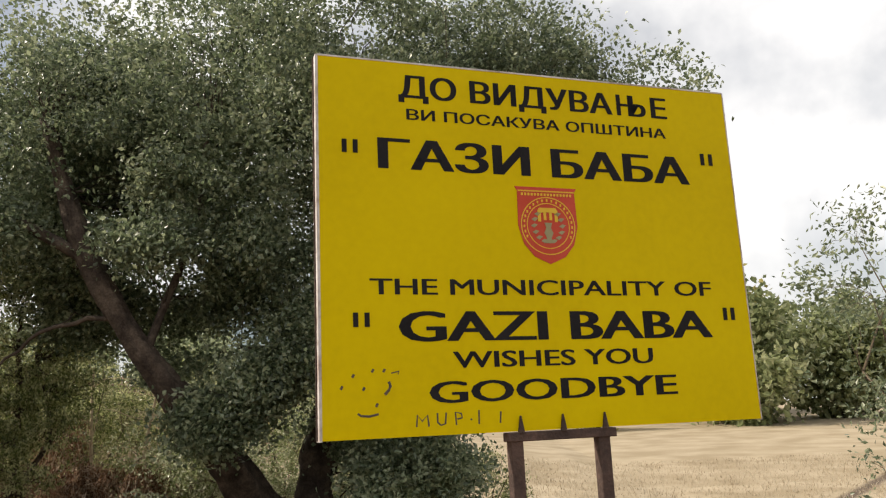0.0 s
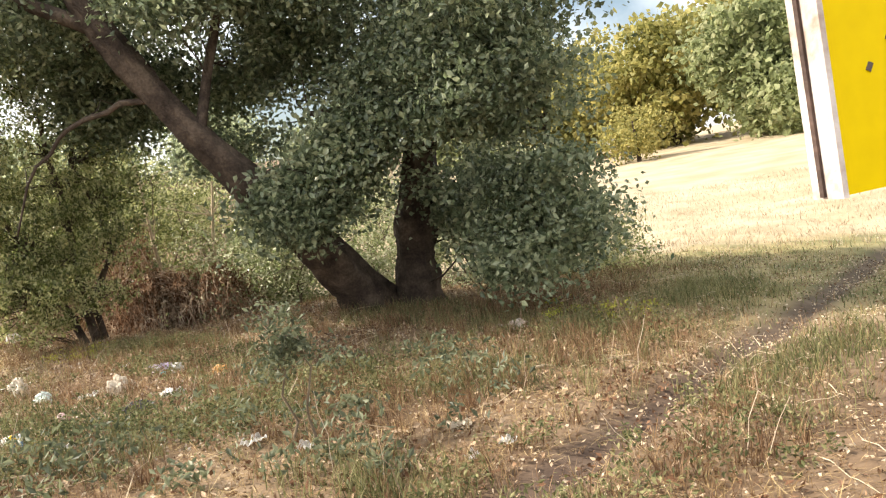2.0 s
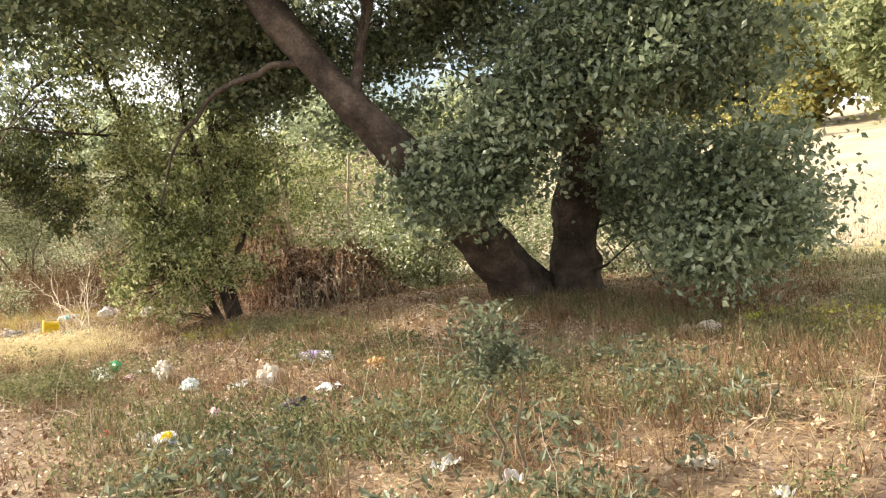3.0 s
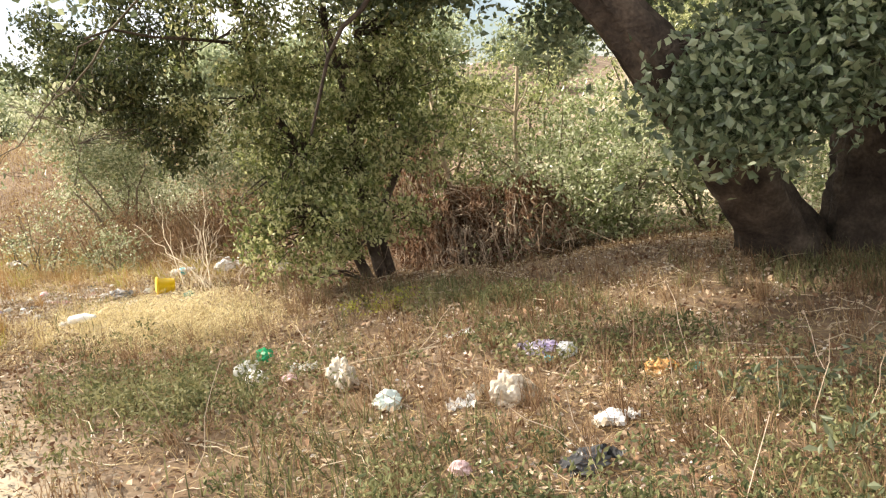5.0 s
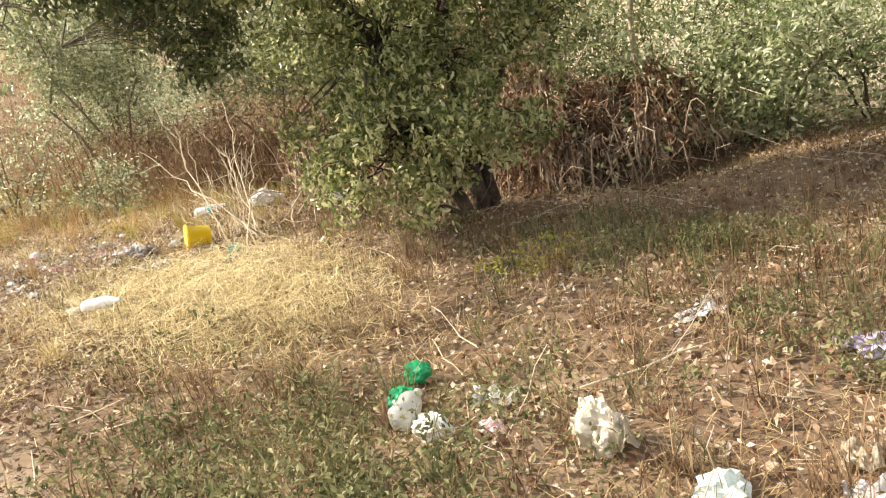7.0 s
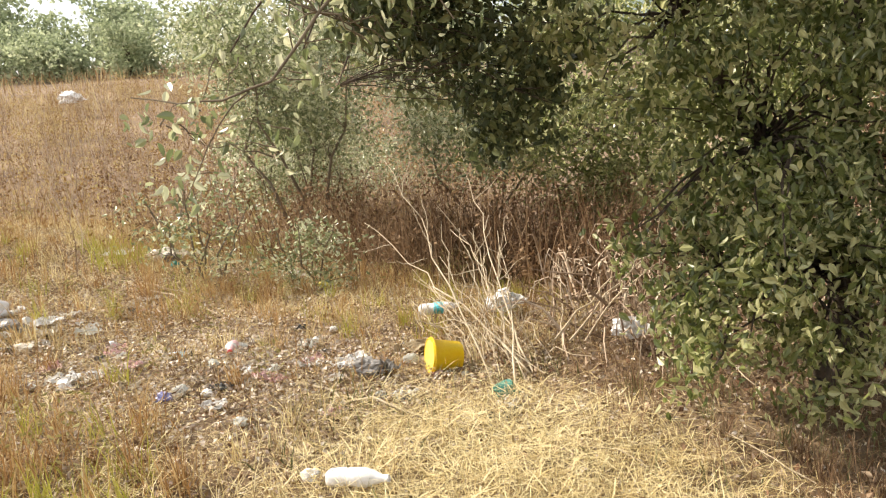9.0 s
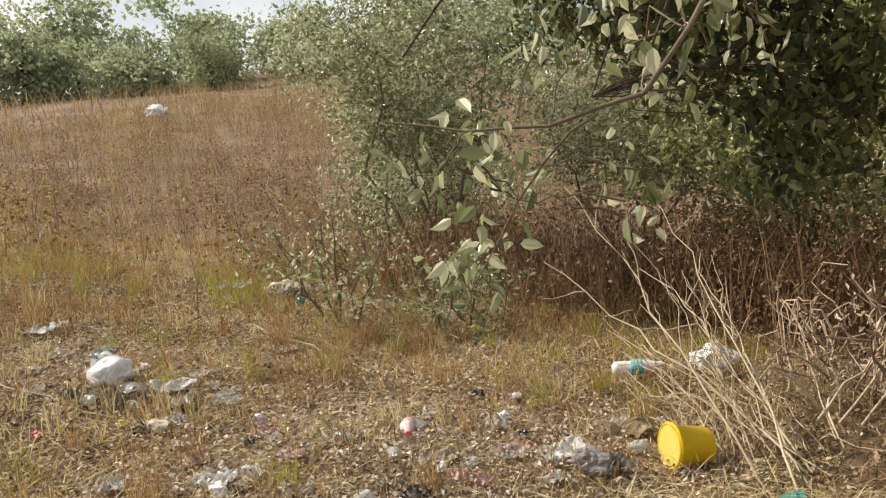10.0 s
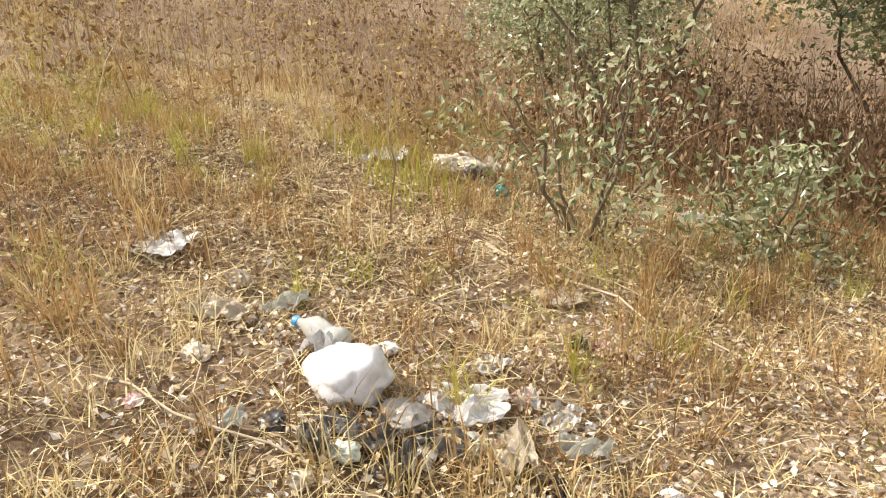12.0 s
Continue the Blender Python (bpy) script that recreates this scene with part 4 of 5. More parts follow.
# dark thicket of dead stems
x, y = strew(rg, 14000, -13, -5.6, 14.0, 17.5, lambda x, y: np.exp(-(((x + 9.6) / 2.6) ** 2 + ((y - 15.7) / 0.9) ** 2)))
blades("thicket", rg, x, y, 1.05, 0.008, 0.6, BROWN_WEED, "dense thicket of dead red-brown stems", "thicket", 0.4)
# fallen leaves
x, y = strew(rg, 105000, -15, 4, 3, 16, lambda x, y: (0.25 + 0.75 * patchy(x, y, 2.6, 6.0)) * (1 - 0.7 * straw_spot(x, y)) * (1 - field(x, y)))
flat_leaves("fallen_leaves", rg, x, y, 0.03, LITTER, "dry fallen leaves and debris over the ground", "leaf litter")
x, y = strew(rg, 60000, -16, -3, 6.5, 15, lambda x, y: np.where(x < -8.5, 1.0, 0.5) * (0.2 + 0.8 * patchy(x, y, 1.6, 9.0)))
x, y = np.append(x, rg.normal(-10.2, 1.1, 8000)), np.append(y, rg.normal(11.7, 0.65, 8000))
flat_leaves("pale_debris", rg, x, y, 0.028, material("pale_debris", [(0.26, 0.19, 0.14), (0.42, 0.34, 0.27), (0.62, 0.55, 0.47)], 0.8, 2, 9, 0, island=0.8), "pale scraps and dry leaf debris", "debris", 0.03, 0.5)
x, y = strew(rg, 80000, -16, -8.5, 9, 15, lambda x, y: (0.3 + 0.7 * patchy(x, y, 3.3, 1.0)) * (1 - 0.8 * straw_spot(x, y)))
flat_leaves("dead_leaf_scraps", rg, x, y, 0.024, material("dead_scraps", [(0.2, 0.11, 0.05), (0.4, 0.27, 0.14), (0.58, 0.45, 0.28)], 0.85, 2, 9, 0, island=0.9), "brown broken leaves between dry stems", "leaf litter", 0.03, 0.6)


x, y = strew(rg, 26000, -9, 0.5, 5.5, 14, lambda x, y: (0.15 + 0.55 * patchy(x, y, 2.2, 1.2) + 0.3 * worn(x, y)) * (1 - 0.8 * straw_spot(x, y)))
flat_leaves("curled_leaves", rg, x, y, 0.046, material("curled_leaf", [(0.15, 0.075, 0.04), (0.28, 0.17, 0.1), (0.46, 0.34, 0.23)], 0.8, 1.5, 9, 0, island=1.0), "large curled brown leaves fallen under the trees", "leaf litter", 0.03, 0.7)


def weed_plants(name, rng, x, y, height, reach, leaves, size, mat, label, category):
    """Small bushy weeds: leaves crowding round an upright axis."""
    n = len(x)
    h = height * rng.uniform(0.5, 1.3, n)
    i = np.repeat(np.arange(n), leaves)
    t = rng.random(len(i)) ** 0.7
    c = np.stack([x[i], y[i], ground_z(x, y)[i] + h[i] * t], -1)
    c[:, :2] += rng.normal(0, 1, (len(i), 2)) * (reach * h[i] * (0.4 + 0.6 * np.sin(t * 3.0)))[:, None]
    v, f = leaf_arrays(rng, c, size, 0.45, -0.3)
    return tagged(from_arrays(name, v, f, mat), label, category, kind="stuff")


x, y = strew(rg, 1700, -32, -11.8, 12.5, 36, lambda x, y: np.clip((y - 12.8 - 0.5 * (x + 13)) / 4, 0, 1) * (0.2 + 0.8 * patchy(x, y, 0.8, 2.0)))
weed_plants("bushy_dry_weeds", rg, x, y, 0.75, 0.28, 55, 0.06, material("bushy_weed", [(0.2, 0.11, 0.04), (0.36, 0.24, 0.1), (0.5, 0.4, 0.19)], 0.85, 0.5, 9, 0, island=0.7, translucent=0.25), "bushy brown dry weeds on the rise", "dry weeds")
x, y = strew(rg, 1500, -8.5, 0.5, 5, 10.5, lambda x, y: np.clip(patchy(x, y, 1.6, 7.7) * 2.2 - 0.9, 0, 1) * bare(x, y))
weed_plants("green_weeds", rg, x, y, 0.17, 0.5, 40, 0.035, GREEN_GRASS, "low green leafy weeds in the dry grass", "weeds")
x, y = strew(rg, 130, -4.9, -1.2, 6.2, 9.4, lambda x, y: np.clip(patchy(x, y, 1.7, 0.4) * 2.2 - 0.7, 0, 1))
weed_plants("grey_green_weeds", rg, x, y, 0.27, 0.5, 46, 0.06, LEAF_BLUE, "taller grey-green broad-leaved weeds in the shade", "weeds")
x, y = rg.normal(-5.25, 0.32, 40), rg.normal(11.5, 0.16, 40)
weed_plants("dark_green_weeds", rg, x, y, 0.16, 0.55, 60, 0.03, GREEN_GRASS, "dark green patch of low weeds under the trees", "weeds")
x, y = rg.normal(-6.25, 0.2, 9), rg.normal(11.2, 0.12, 9)
weed_plants("yellow_green_weeds", rg, x, y, 0.16, 0.5, 50, 0.03, YELLOW_WEED, "yellow-green weeds at the edge of the straw", "weeds")
x, y = rg.normal(-3.95, 0.65, 100), rg.normal(7.75, 0.38, 100)
keep = ((x + 4.27) ** 2 + (y - 8.1) ** 2 > 0.05) & ((x + 4.87) ** 2 + (y - 7.45) ** 2 > 0.06)
weed_plants("shade_weeds", rg, x[keep], y[keep], 0.19, 0.5, 60, 0.033, material("shade_weed", [(0.07, 0.085, 0.035), (0.14, 0.155, 0.065), (0.26, 0.26, 0.12)], 0.65, 2.5, 9, 0, island=0.8, translucent=0.35), "broad-leaved grey-green weeds below the trees", "weeds")
x, y = strew(rg, 300, -24, -12.3, 12.5, 24, lambda x, y: np.clip((y - 12.5 - 0.5 * (x + 13)) / 3, 0, 1) * (0.2 + 0.6 * patchy(x, y, 1.1, 6.1)))
weed_plants("dark_dry_weeds", rg, x, y, 1.0, 0.13, 90, 0.045, BROWN_WEED, "dark upright withered weeds on the rise", "dry weeds")
x, y = rg.normal(-6.75, 0.45, 60), rg.normal(8.75, 0.3, 60)
weed_plants("path_weeds", rg, x, y, 0.22, 0.45, 60, 0.03, GREEN_GRASS, "green weeds beside the trodden path", "weeds")
x, y = rg.normal(-0.4, 0.5, 9), rg.normal(10.3, 0.3, 9)
weed_plants("pale_weeds", rg, x, y, 0.2, 0.5, 50, 0.04, YELLOW_WEED, "pale green weeds at the foot of the tree", "weeds")
x, y = strew(rg, 420, -17, -9.5, 10, 17, lambda x, y: np.clip(patchy(x, y, 1.9, 3.3) * 2.4 - 1.1, 0, 1) * (1 - 0.7 * littered(x, y)))
weed_plants("olive_weeds", rg, x, y, 0.3, 0.3, 60, 0.03, material("olive_weed", [(0.2, 0.17, 0.06), (0.34, 0.29, 0.11), (0.46, 0.4, 0.18)], 0.8, 1, 9, 0, island=0.7, translucent=0.3), "olive-yellow drying weeds", "weeds")
x, y = strew(rg, 420, -13, -5.8, 14.2, 17.5, lambda x, y: np.exp(-(((x + 9.6) / 2.6) ** 2 + ((y - 15.8) / 1.0) ** 2)))
weed_plants("thicket_weeds", rg, x, y, 0.85, 0.22, 120, 0.05, BROWN_WEED, "brown withered weeds in the thicket", "thicket")


def tufts(name, rng, x, y, each, height, mat, label, lean=0.45):
    """Grass growing in separate tufts."""
    i = np.repeat(np.arange(len(x)), each)
    r = 0.035 * rng.uniform(0.5, 2.0, len(x))[i]
    return blades(name, rng, x[i] + rng.normal(0, 1, len(i)) * r, y[i] + rng.normal(0, 1, len(i)) * r, height, 0.0045, lean, mat, label, "grass tufts")


RUST_WEED = bpy.data.materials["rust_weed"]
x, y = strew(rg, 800, -16, -9, 9.5, 16, lambda x, y: (0.1 + 0.9 * patchy(x, y, 2.2, 0.7)) * (1 - 0.65 * littered(x, y)))
tufts("rusty_tufts", rg, x, y, 34, 0.22, RUST_WEED, "separate orange-brown dry tufts")
x, y = strew(rg, 800, -17, -8.5, 9, 17, lambda x, y: (0.15 + 0.85 * patchy(x, y, 1.8, 4.7)) * (1 - 0.8 * littered(x, y)))
tufts("straw_tufts", rg, x, y, 30, 0.2, STRAW, "separate pale straw tufts", 0.6)
x, y = strew(rg, 420, -17, -9, 9, 17, lambda x, y: np.clip(patchy(x, y, 1.4, 2.9) * 2 - 0.7, 0, 1) * (1 - 0.8 * littered(x, y)))
tufts("olive_tufts", rg, x, y, 34, 0.22, YELLOW_WEED, "separate yellow-green tufts")
x, y = strew(rg, 1000, -8, 0.5, 5.5, 12.5, lambda x, y: bare(x, y) * (0.2 + 0.8 * patchy(x, y, 1.7, 1.9)) * (1 - straw_spot(x, y)))
tufts("brown_tufts", rg, x, y, 30, 0.22, BROWN_WEED, "separate brown dry tufts on the slope")
x, y = strew(rg, 700, -8, 1.5, 5.5, 12.5, lambda x, y: bare(x, y) * np.clip(patchy(x, y, 1.5, 5.9) * 2 - 0.6, 0, 1) * (1 - straw_spot(x, y)))
tufts("green_tufts", rg, x, y, 30, 0.2, GREEN_GRASS, "separate dull green tufts on the slope")
# fallen twigs
tw = []
x, y = strew(rg, 900, -14, 1, 6, 14, lambda x, y: patchy(x, y, 1.3, 7.0))
for tx, ty in zip(x, y):
    a, ln = rg.uniform(0, 6.28), rg.uniform(0.12, 0.6)
    ex, ey = tx + ln * math.cos(a), ty + ln * math.sin(a)
    tw.append(wander(rg, (tx, ty, float(ground_z(tx, ty)) + 0.015), (ex, ey, float(ground_z(ex, ey)) + rg.uniform(0.02, 0.1)), 0.004, 0.002, 4, 0, 0.1))
v, f = tubes(tw, 4)
tagged(from_arrays("fallen_twigs", v, f, PALE_STICK), "thin dry twigs strewn on the ground", "twigs", kind="stuff")
# single tall stalks
st = []
x, y = strew(rg, 150, -6.5, 0, 5.5, 10, lambda x, y: 0.5 * bare(x, y))
for tx, ty in zip(x, y):
    z = float(ground_z(tx, ty))
    st.append(wander(rg, (tx, ty, z - 0.02), (tx + rg.normal(0, 0.15), ty + rg.normal(0, 0.15), z + rg.uniform(0.2, 0.5)), 0.0025, 0.0015, 4, 0, 0.06))
x, y = strew(rg, 700, -30, -12, 12, 30, lambda x, y: np.clip((y - 12.5 - 0.5 * (x + 13)) / 3, 0, 1))
for tx, ty in zip(x, y):
    z = float(ground_z(tx, ty))
    top = np.array((tx + rg.normal(0, 0.12), ty + rg.normal(0, 0.12), z + rg.uniform(0.7, 1.5)))
    st.append(wander(rg, (tx, ty, z - 0.02), top, 0.006, 0.002, 5, 0, 0.06))
    for j in range(4):
        q = np.array((tx, ty, z)) + (top - (tx, ty, z)) * rg.uniform(0.45, 0.9)
        st.append(wander(rg, q, q + rg.normal(0, 0.09, 3) + (0, 0, 0.18), 0.003, 0.0015, 3, 0, 0.1))
v, f = tubes(st, 4)
tagged(from_arrays("dry_stalks", v, f, DEAD_TWIG), "single tall dry weed stalks", "dry weeds", kind="stuff")


# ---- dead brush and sticks ----
def brush(seed, x, y, r, h, count, label, hanging=0, mouth=(0, 0)):
    """A heap of dead twigs; hanging: strands of withered leaves that fall from its top to the ground; mouth: the bearings between which it lies open."""
    rng = np.random.default_rng(seed)
    z = float(ground_z(x, y))
    ob = thing("dead_brush", (x, y, z), label, "brush")
    paths = []
    for i in range(count):
        a, rr = rng.uniform(0, 6.28), r * math.sqrt(rng.random())
        b = np.array((math.cos(a) * rr, math.sin(a) * rr, rng.uniform(-0.05, h * 0.5)))
        out = np.array((math.cos(a), math.sin(a), 0)) * rng.uniform(-0.2, 0.6) * r
        e = b + out + (rng.normal(0, 0.2), rng.normal(0, 0.2), rng.uniform(-0.3, h * 0.6))
        e[2] = max(e[2], 0.02)
        paths.append(wander(rng, b, e, rng.uniform(0.004, 0.011), 0.002, 5, rng.uniform(-0.05, 0.3), 0.12))
    leaves = []
    for i in range(hanging):
        a = math.radians(rng.uniform(mouth[1], mouth[0] + 360))
        top, rr = np.array((math.cos(a), math.sin(a), 0)) * rng.uniform(0.05, 0.55) * r, r * rng.uniform(0.6, 1.12)
        top[2] = h * rng.uniform(0.75, 1.15)
        foot = np.array((math.cos(a) * rr, math.sin(a) * rr, h * rng.uniform(-0.05, 0.45)))
        strand = wander(rng, top, foot, 0.005, 0.002, 6, 0.22 * h, 0.06)
        paths.append(strand)
        p = np.array([q for q, _ in strand])
        k = rng.uniform(1, 6, 26)
        leaves.append(np.stack([np.interp(k, np.arange(7), p[:, c]) for c in range(3)], -1) + rng.normal(0, 0.03, (26, 3)))
    v, f = tubes(paths, 4)
    t = from_arrays("twig_tangle", v, f, DEAD_TWIG)
    tagged(t, kind="stuff")
    t.parent = ob
    d = rng.normal(0, 1, (count * 4, 3))
    d /= np.linalg.norm(d, axis=1)[:, None]
    c = d * (rng.random(count * 4) ** 0.4)[:, None] * (r, r, h * 0.55) + (0, 0, h * 0.5)
    v, f = leaf_arrays(rng, c, 0.05, 0.4, 0.5)
    t = from_arrays("dead_foliage", v, f, LITTER)
    tagged(t, kind="stuff")
    t.parent = ob
    if leaves:
        v, f = leaf_arrays(rng, np.concatenate(leaves), 0.075, 0.35, 1.6)
        t = tagged(from_arrays("withered_foliage", v, f, WITHERED), kind="stuff")
        t["label"] = "hanging strands of withered red-brown leaves"
        t.parent = ob


WITHERED = material("withered_leaf", [(0.13, 0.065, 0.035), (0.27, 0.15, 0.085), (0.48, 0.32, 0.21)], 0.85, 2.0, 9, 0, island=0.7, translucent=0.2)
brush(41, -6.35, 13.95, 0.78, 1.1, 200, "tangled heap of dead red-brown brush over a dark hollow", 330, (-72, 5))
brush(42, -5.6, 14.55, 0.75, 0.8, 200, "low tangle of dead twigs behind the heap", 150, (200, 265))
brush(43, -8.1, 13.5, 0.7, 0.8, 200, "tangle of grey dead twigs beside the bushy tree")
brush(53, -6.9, 14.3, 0.6, 1.5, 200, "upright dead twigs behind the bushy tree", 70)


def dead_sapling(seed, x, y, h, lean, label):
    """A bare pale stem with a few broken side twigs."""
    rng = np.random.default_rng(seed)
    z = float(ground_z(x, y))
    ob = thing("dead_sapling", (x, y, z), label, "dead tree")
    stem = wander(rng, (0, 0, -0.1), (lean, 0.1, h), 0.04, 0.02, 8, 0, 0.03)
    t = from_arrays("stem", *tubes([stem], 8), PALE_STICK, True)
    t.parent = ob
    for i in range(7):
        p = np.array(stem[rng.integers(2, 8)][0])
        t = from_arrays("side_twig", *tubes([wander(rng, p, p + (rng.uniform(-0.8, 0.8), rng.uniform(-0.5, 0.2), rng.uniform(0.1, 0.6)), 0.014, 0.004, 6, 0.05, 0.06)], 6), PALE_STICK, True)
        t.parent = ob


dead_sapling(54, -6.35, 14.4, 2.6, -0.1, "bare pale dead stem standing behind the brush")
dead_sapling(55, -5.75, 14.7, 2.2, 0.35, "leaning pale dead stem behind the brush")


def stick_pile():
    rng = np.random.default_rng(50)
    base = Vector((-8.68, 12.15, float(ground_z(-8.68, 12.15))))
    ob = thing("stick_pile", base, "fan of pale dead sticks lying over the litter", "sticks")
    ends = [(-10.1, 13.31, 1.13), (-10.04, 13.63, 1.55), (-9.64, 14.24, 1.39), (-9.33, 14.07, 0.9), (-9.67, 13.91, 0.95), (-8.0, 13.43, 0.85), (-7.83, 13.47, 0.95), (-7.88, 12.95, 0.9)]
    for i in range(32):
        if i < 8:
            e = Vector(ends[i])
            s = base + Vector((rng.uniform(-0.15, 0.15), rng.uniform(-0.1, 0.25), 0.02))
            if i >= 5:
                s = base + Vector((-0.4 + 0.1 * i, 0.7, 0.05))
        else:
            a = math.radians(rng.uniform(95, 160))
            ln = rng.uniform(0.4, 1.5)
            s = base + Vector((rng.uniform(-0.35, 0.2), rng.uniform(-0.1, 0.7), 0.02))
            e = s + Vector((math.cos(a) * ln, math.sin(a) * ln, rng.uniform(0.05, 0.55) * ln))
        path = wander(rng, s - base, e - base, 0.007 if i < 8 else 0.004, 0.0018, 9, 0.08 if i < 8 else 0.03, 0.035 if i < 8 else 0.05)
        paths = [path]
        for j in range(5 if i < 8 else 3):
            q, tip = path[rng.integers(3, 8)][0], np.array(path[-1][0])
            paths.append(wander(rng, q, q + (tip - q) * 0.25 + rng.normal(0, 0.12, 3) + (0, 0, 0.06), 0.004, 0.0015, 4, 0, 0.08))
        v, f = tubes(paths, 6)
        t = from_arrays("stick", v, f, PALE_STICK, True)
        t.parent = ob


stick_pile()


def single_stick(a, b, r, label, wild=0.06):
    rng = np.random.default_rng(int(abs(a[0] * 100)))
    p, q = (a[0], a[1], float(ground_z(*a)) + 0.03), (b[0], b[1], float(ground_z(*b)) + 0.04)
    v, f = tubes([wander(rng, p, q, r, r * 0.5, 7, 0.0, wild)], 6)
    ob = from_arrays("stick", v - np.array(p), f, PALE_STICK, True)
    ob.location = p
    tagged(ob, label, "stick")


single_stick((-4.35, 9.75), (-3.2, 9.66), 0.011, "straight pale stick lying in the grass", 0.01)
single_stick((-1.02, 8.44), (-0.17, 8.65), 0.012, "thin crooked fallen branch on the verge")
single_stick((-4.85, 6.6), (-4.3, 6.75), 0.014, "short pale stick in the grass")
single_stick((-5.9, 9.6), (-5.35, 10.0), 0.008, "thin dry stick among the litter")
single_stick((-9.6, 11.55), (-8.5, 11.35), 0.008, "dark thin stick on straw")
single_stick((-12.6, 11.2), (-11.6, 11.25), 0.005, "thin dry stem near the white bag")
single_stick((-12.2, 13.0), (-11.0, 12.6), 0.008, "thin dry stem on flattened grass")


# ---- litter ----
def plastic(name, a, b, rough=0.4, trans=0.1):
    return material(name, [a, b], rough, 9, 60, 0.15, translucent=trans, spec=0.5)


WHITE = plastic("white_film", (0.72, 0.7, 0.68), (0.87, 0.86, 0.84))
CREAM = plastic("cream_film", (0.5, 0.43, 0.33), (0.72, 0.64, 0.52))
MINT = plastic("mint_film", (0.45, 0.55, 0.5), (0.68, 0.74, 0.69))
CLEARISH = plastic("cloudy_plastic", (0.6, 0.6, 0.56), (0.78, 0.78, 0.74), 0.2, 0.5)
DIRTY_FILM = plastic("dirty_film", (0.12, 0.11, 0.1), (0.34, 0.32, 0.3))
BAG_WHITE = plastic("bag_white", (0.58, 0.56, 0.57), (0.78, 0.77, 0.77))
GREY_FILM = plastic("grey_film", (0.04, 0.04, 0.045), (0.1, 0.1, 0.1))
VIOLET = plastic("violet_film", (0.3, 0.2, 0.42), (0.7, 0.66, 0.72))
TEAL = plastic("teal_film", (0.05, 0.42, 0.5), (0.3, 0.65, 0.7))
BLUE = plastic("blue_plastic", (0.02, 0.25, 0.6), (0.12, 0.45, 0.75))
PALE_BLUE = plastic("pale_blue", (0.35, 0.6, 0.75), (0.6, 0.78, 0.85))
ORANGE = plastic("orange_film", (0.6, 0.28, 0.07), (0.75, 0.45, 0.18))
PINK = plastic("pink_paper", (0.65, 0.36, 0.36), (0.82, 0.66, 0.65))
RED = plastic("red_plastic", (0.5, 0.04, 0.05), (0.65, 0.12, 0.12))
GREEN = plastic("green_plastic", (0.0, 0.22, 0.08), (0.02, 0.36, 0.14), 0.25)
DARK_GREEN = plastic("dark_green_plastic", (0.02, 0.16, 0.13), (0.06, 0.28, 0.22), 0.3)
YELLOW_PLASTIC = plastic("yellow_plastic", (0.8, 0.5, 0.01), (0.86, 0.6, 0.02), 0.3, 0.15)
PALE_YELLOW = plastic("pale_yellow_plastic", (0.78, 0.66, 0.12), (0.85, 0.74, 0.22), 0.3, 0.2)
CARD = material("cardboard", [(0.42, 0.33, 0.2), (0.58, 0.48, 0.33)], 0.85, 5, 40, 0.2)
STONE = material("stone", [(0.32, 0.25, 0.2), (0.55, 0.48, 0.42)], 0.9, 7, 40, 0.6)


def rest(x, y, up=0.0):
    return (x, y, float(ground_z(x, y)) + up)


def crumple(bm, seed, size, sharp=1.0):
    """Folds and creases a closed form and flattens its foot."""
    s = Vector((seed * 3.7, seed * 1.3, seed * 2.1))
    for v in bm.verts:
        n = v.co.normalized()
        a = noise.noise(n * 1.7 + s) * 0.35 * min(1, sharp * 1.4) + abs(noise.noise(n * 3.6 + s)) * 0.4 * sharp - abs(noise.noise(n * 7.5 + s)) * 0.16 * sharp
        v.co = Vector((n.x * size[0], n.y * size[1], n.z * size[2])) * (0.8 + a) * 0.5
    low = min(v.co.z for v in bm.verts)
    for v in bm.verts:
        v.co.z = max(v.co.z, low * 0.55) - low * 0.55


def bag(name, x, y, size, mat, seed, label, category="plastic bag", turn=0.0, knot=True, up=0.0, sharp=0.8):
    ob = thing(name, rest(x, y, up), label, category, turn=turn)
    bm = bmesh.new()
    bmesh.ops.create_icosphere(bm, subdivisions=4 if max(size) > 0.2 else 3, radius=1)
    crumple(bm, seed, size, sharp)
    if sharp < 0.3:
        bm.normal_update()
        for v in bm.verts:
            w = v.co * 9 + Vector((seed, 0, 0))
            v.co += v.normal * (0.04 * (0.4 - abs(noise.noise(w))) + 0.012 * (0.4 - abs(noise.noise(w * 2.3))) + 0.009 * noise.noise(w * 5))
            v.co.z *= 1.0 - 0.45 * max(0.0, v.co.x) / size[0] * 2
    part("body", bm, mat, ob, smooth=sharp < 0.6)
    if knot:
        bm = bmesh.new()
        rng = random.Random(seed)
        n, m = 9, 5
        g = [[bm.verts.new((size[0] * (0.3 + 0.4 * i / n), size[1] * 0.5 * (j / m - 0.5) * (0.35 + i / n) + rng.uniform(-0.01, 0.01), size[2] * (0.35 + 0.25 * math.sin(i * 0.9 + j)) * (1 - 0.5 * i / n) + 0.01 + rng.uniform(0, 0.012))) for j in range(m + 1)] for i in range(n + 1)]
        for i in range(n):
            for j in range(m):
                bm.faces.new((g[i][j], g[i + 1][j], g[i + 1][j + 1], g[i][j + 1]))
        bmesh.ops.solidify(bm, geom=bm.faces[:], thickness=0.002)
        part("loose_end", bm, mat, ob)
    return ob


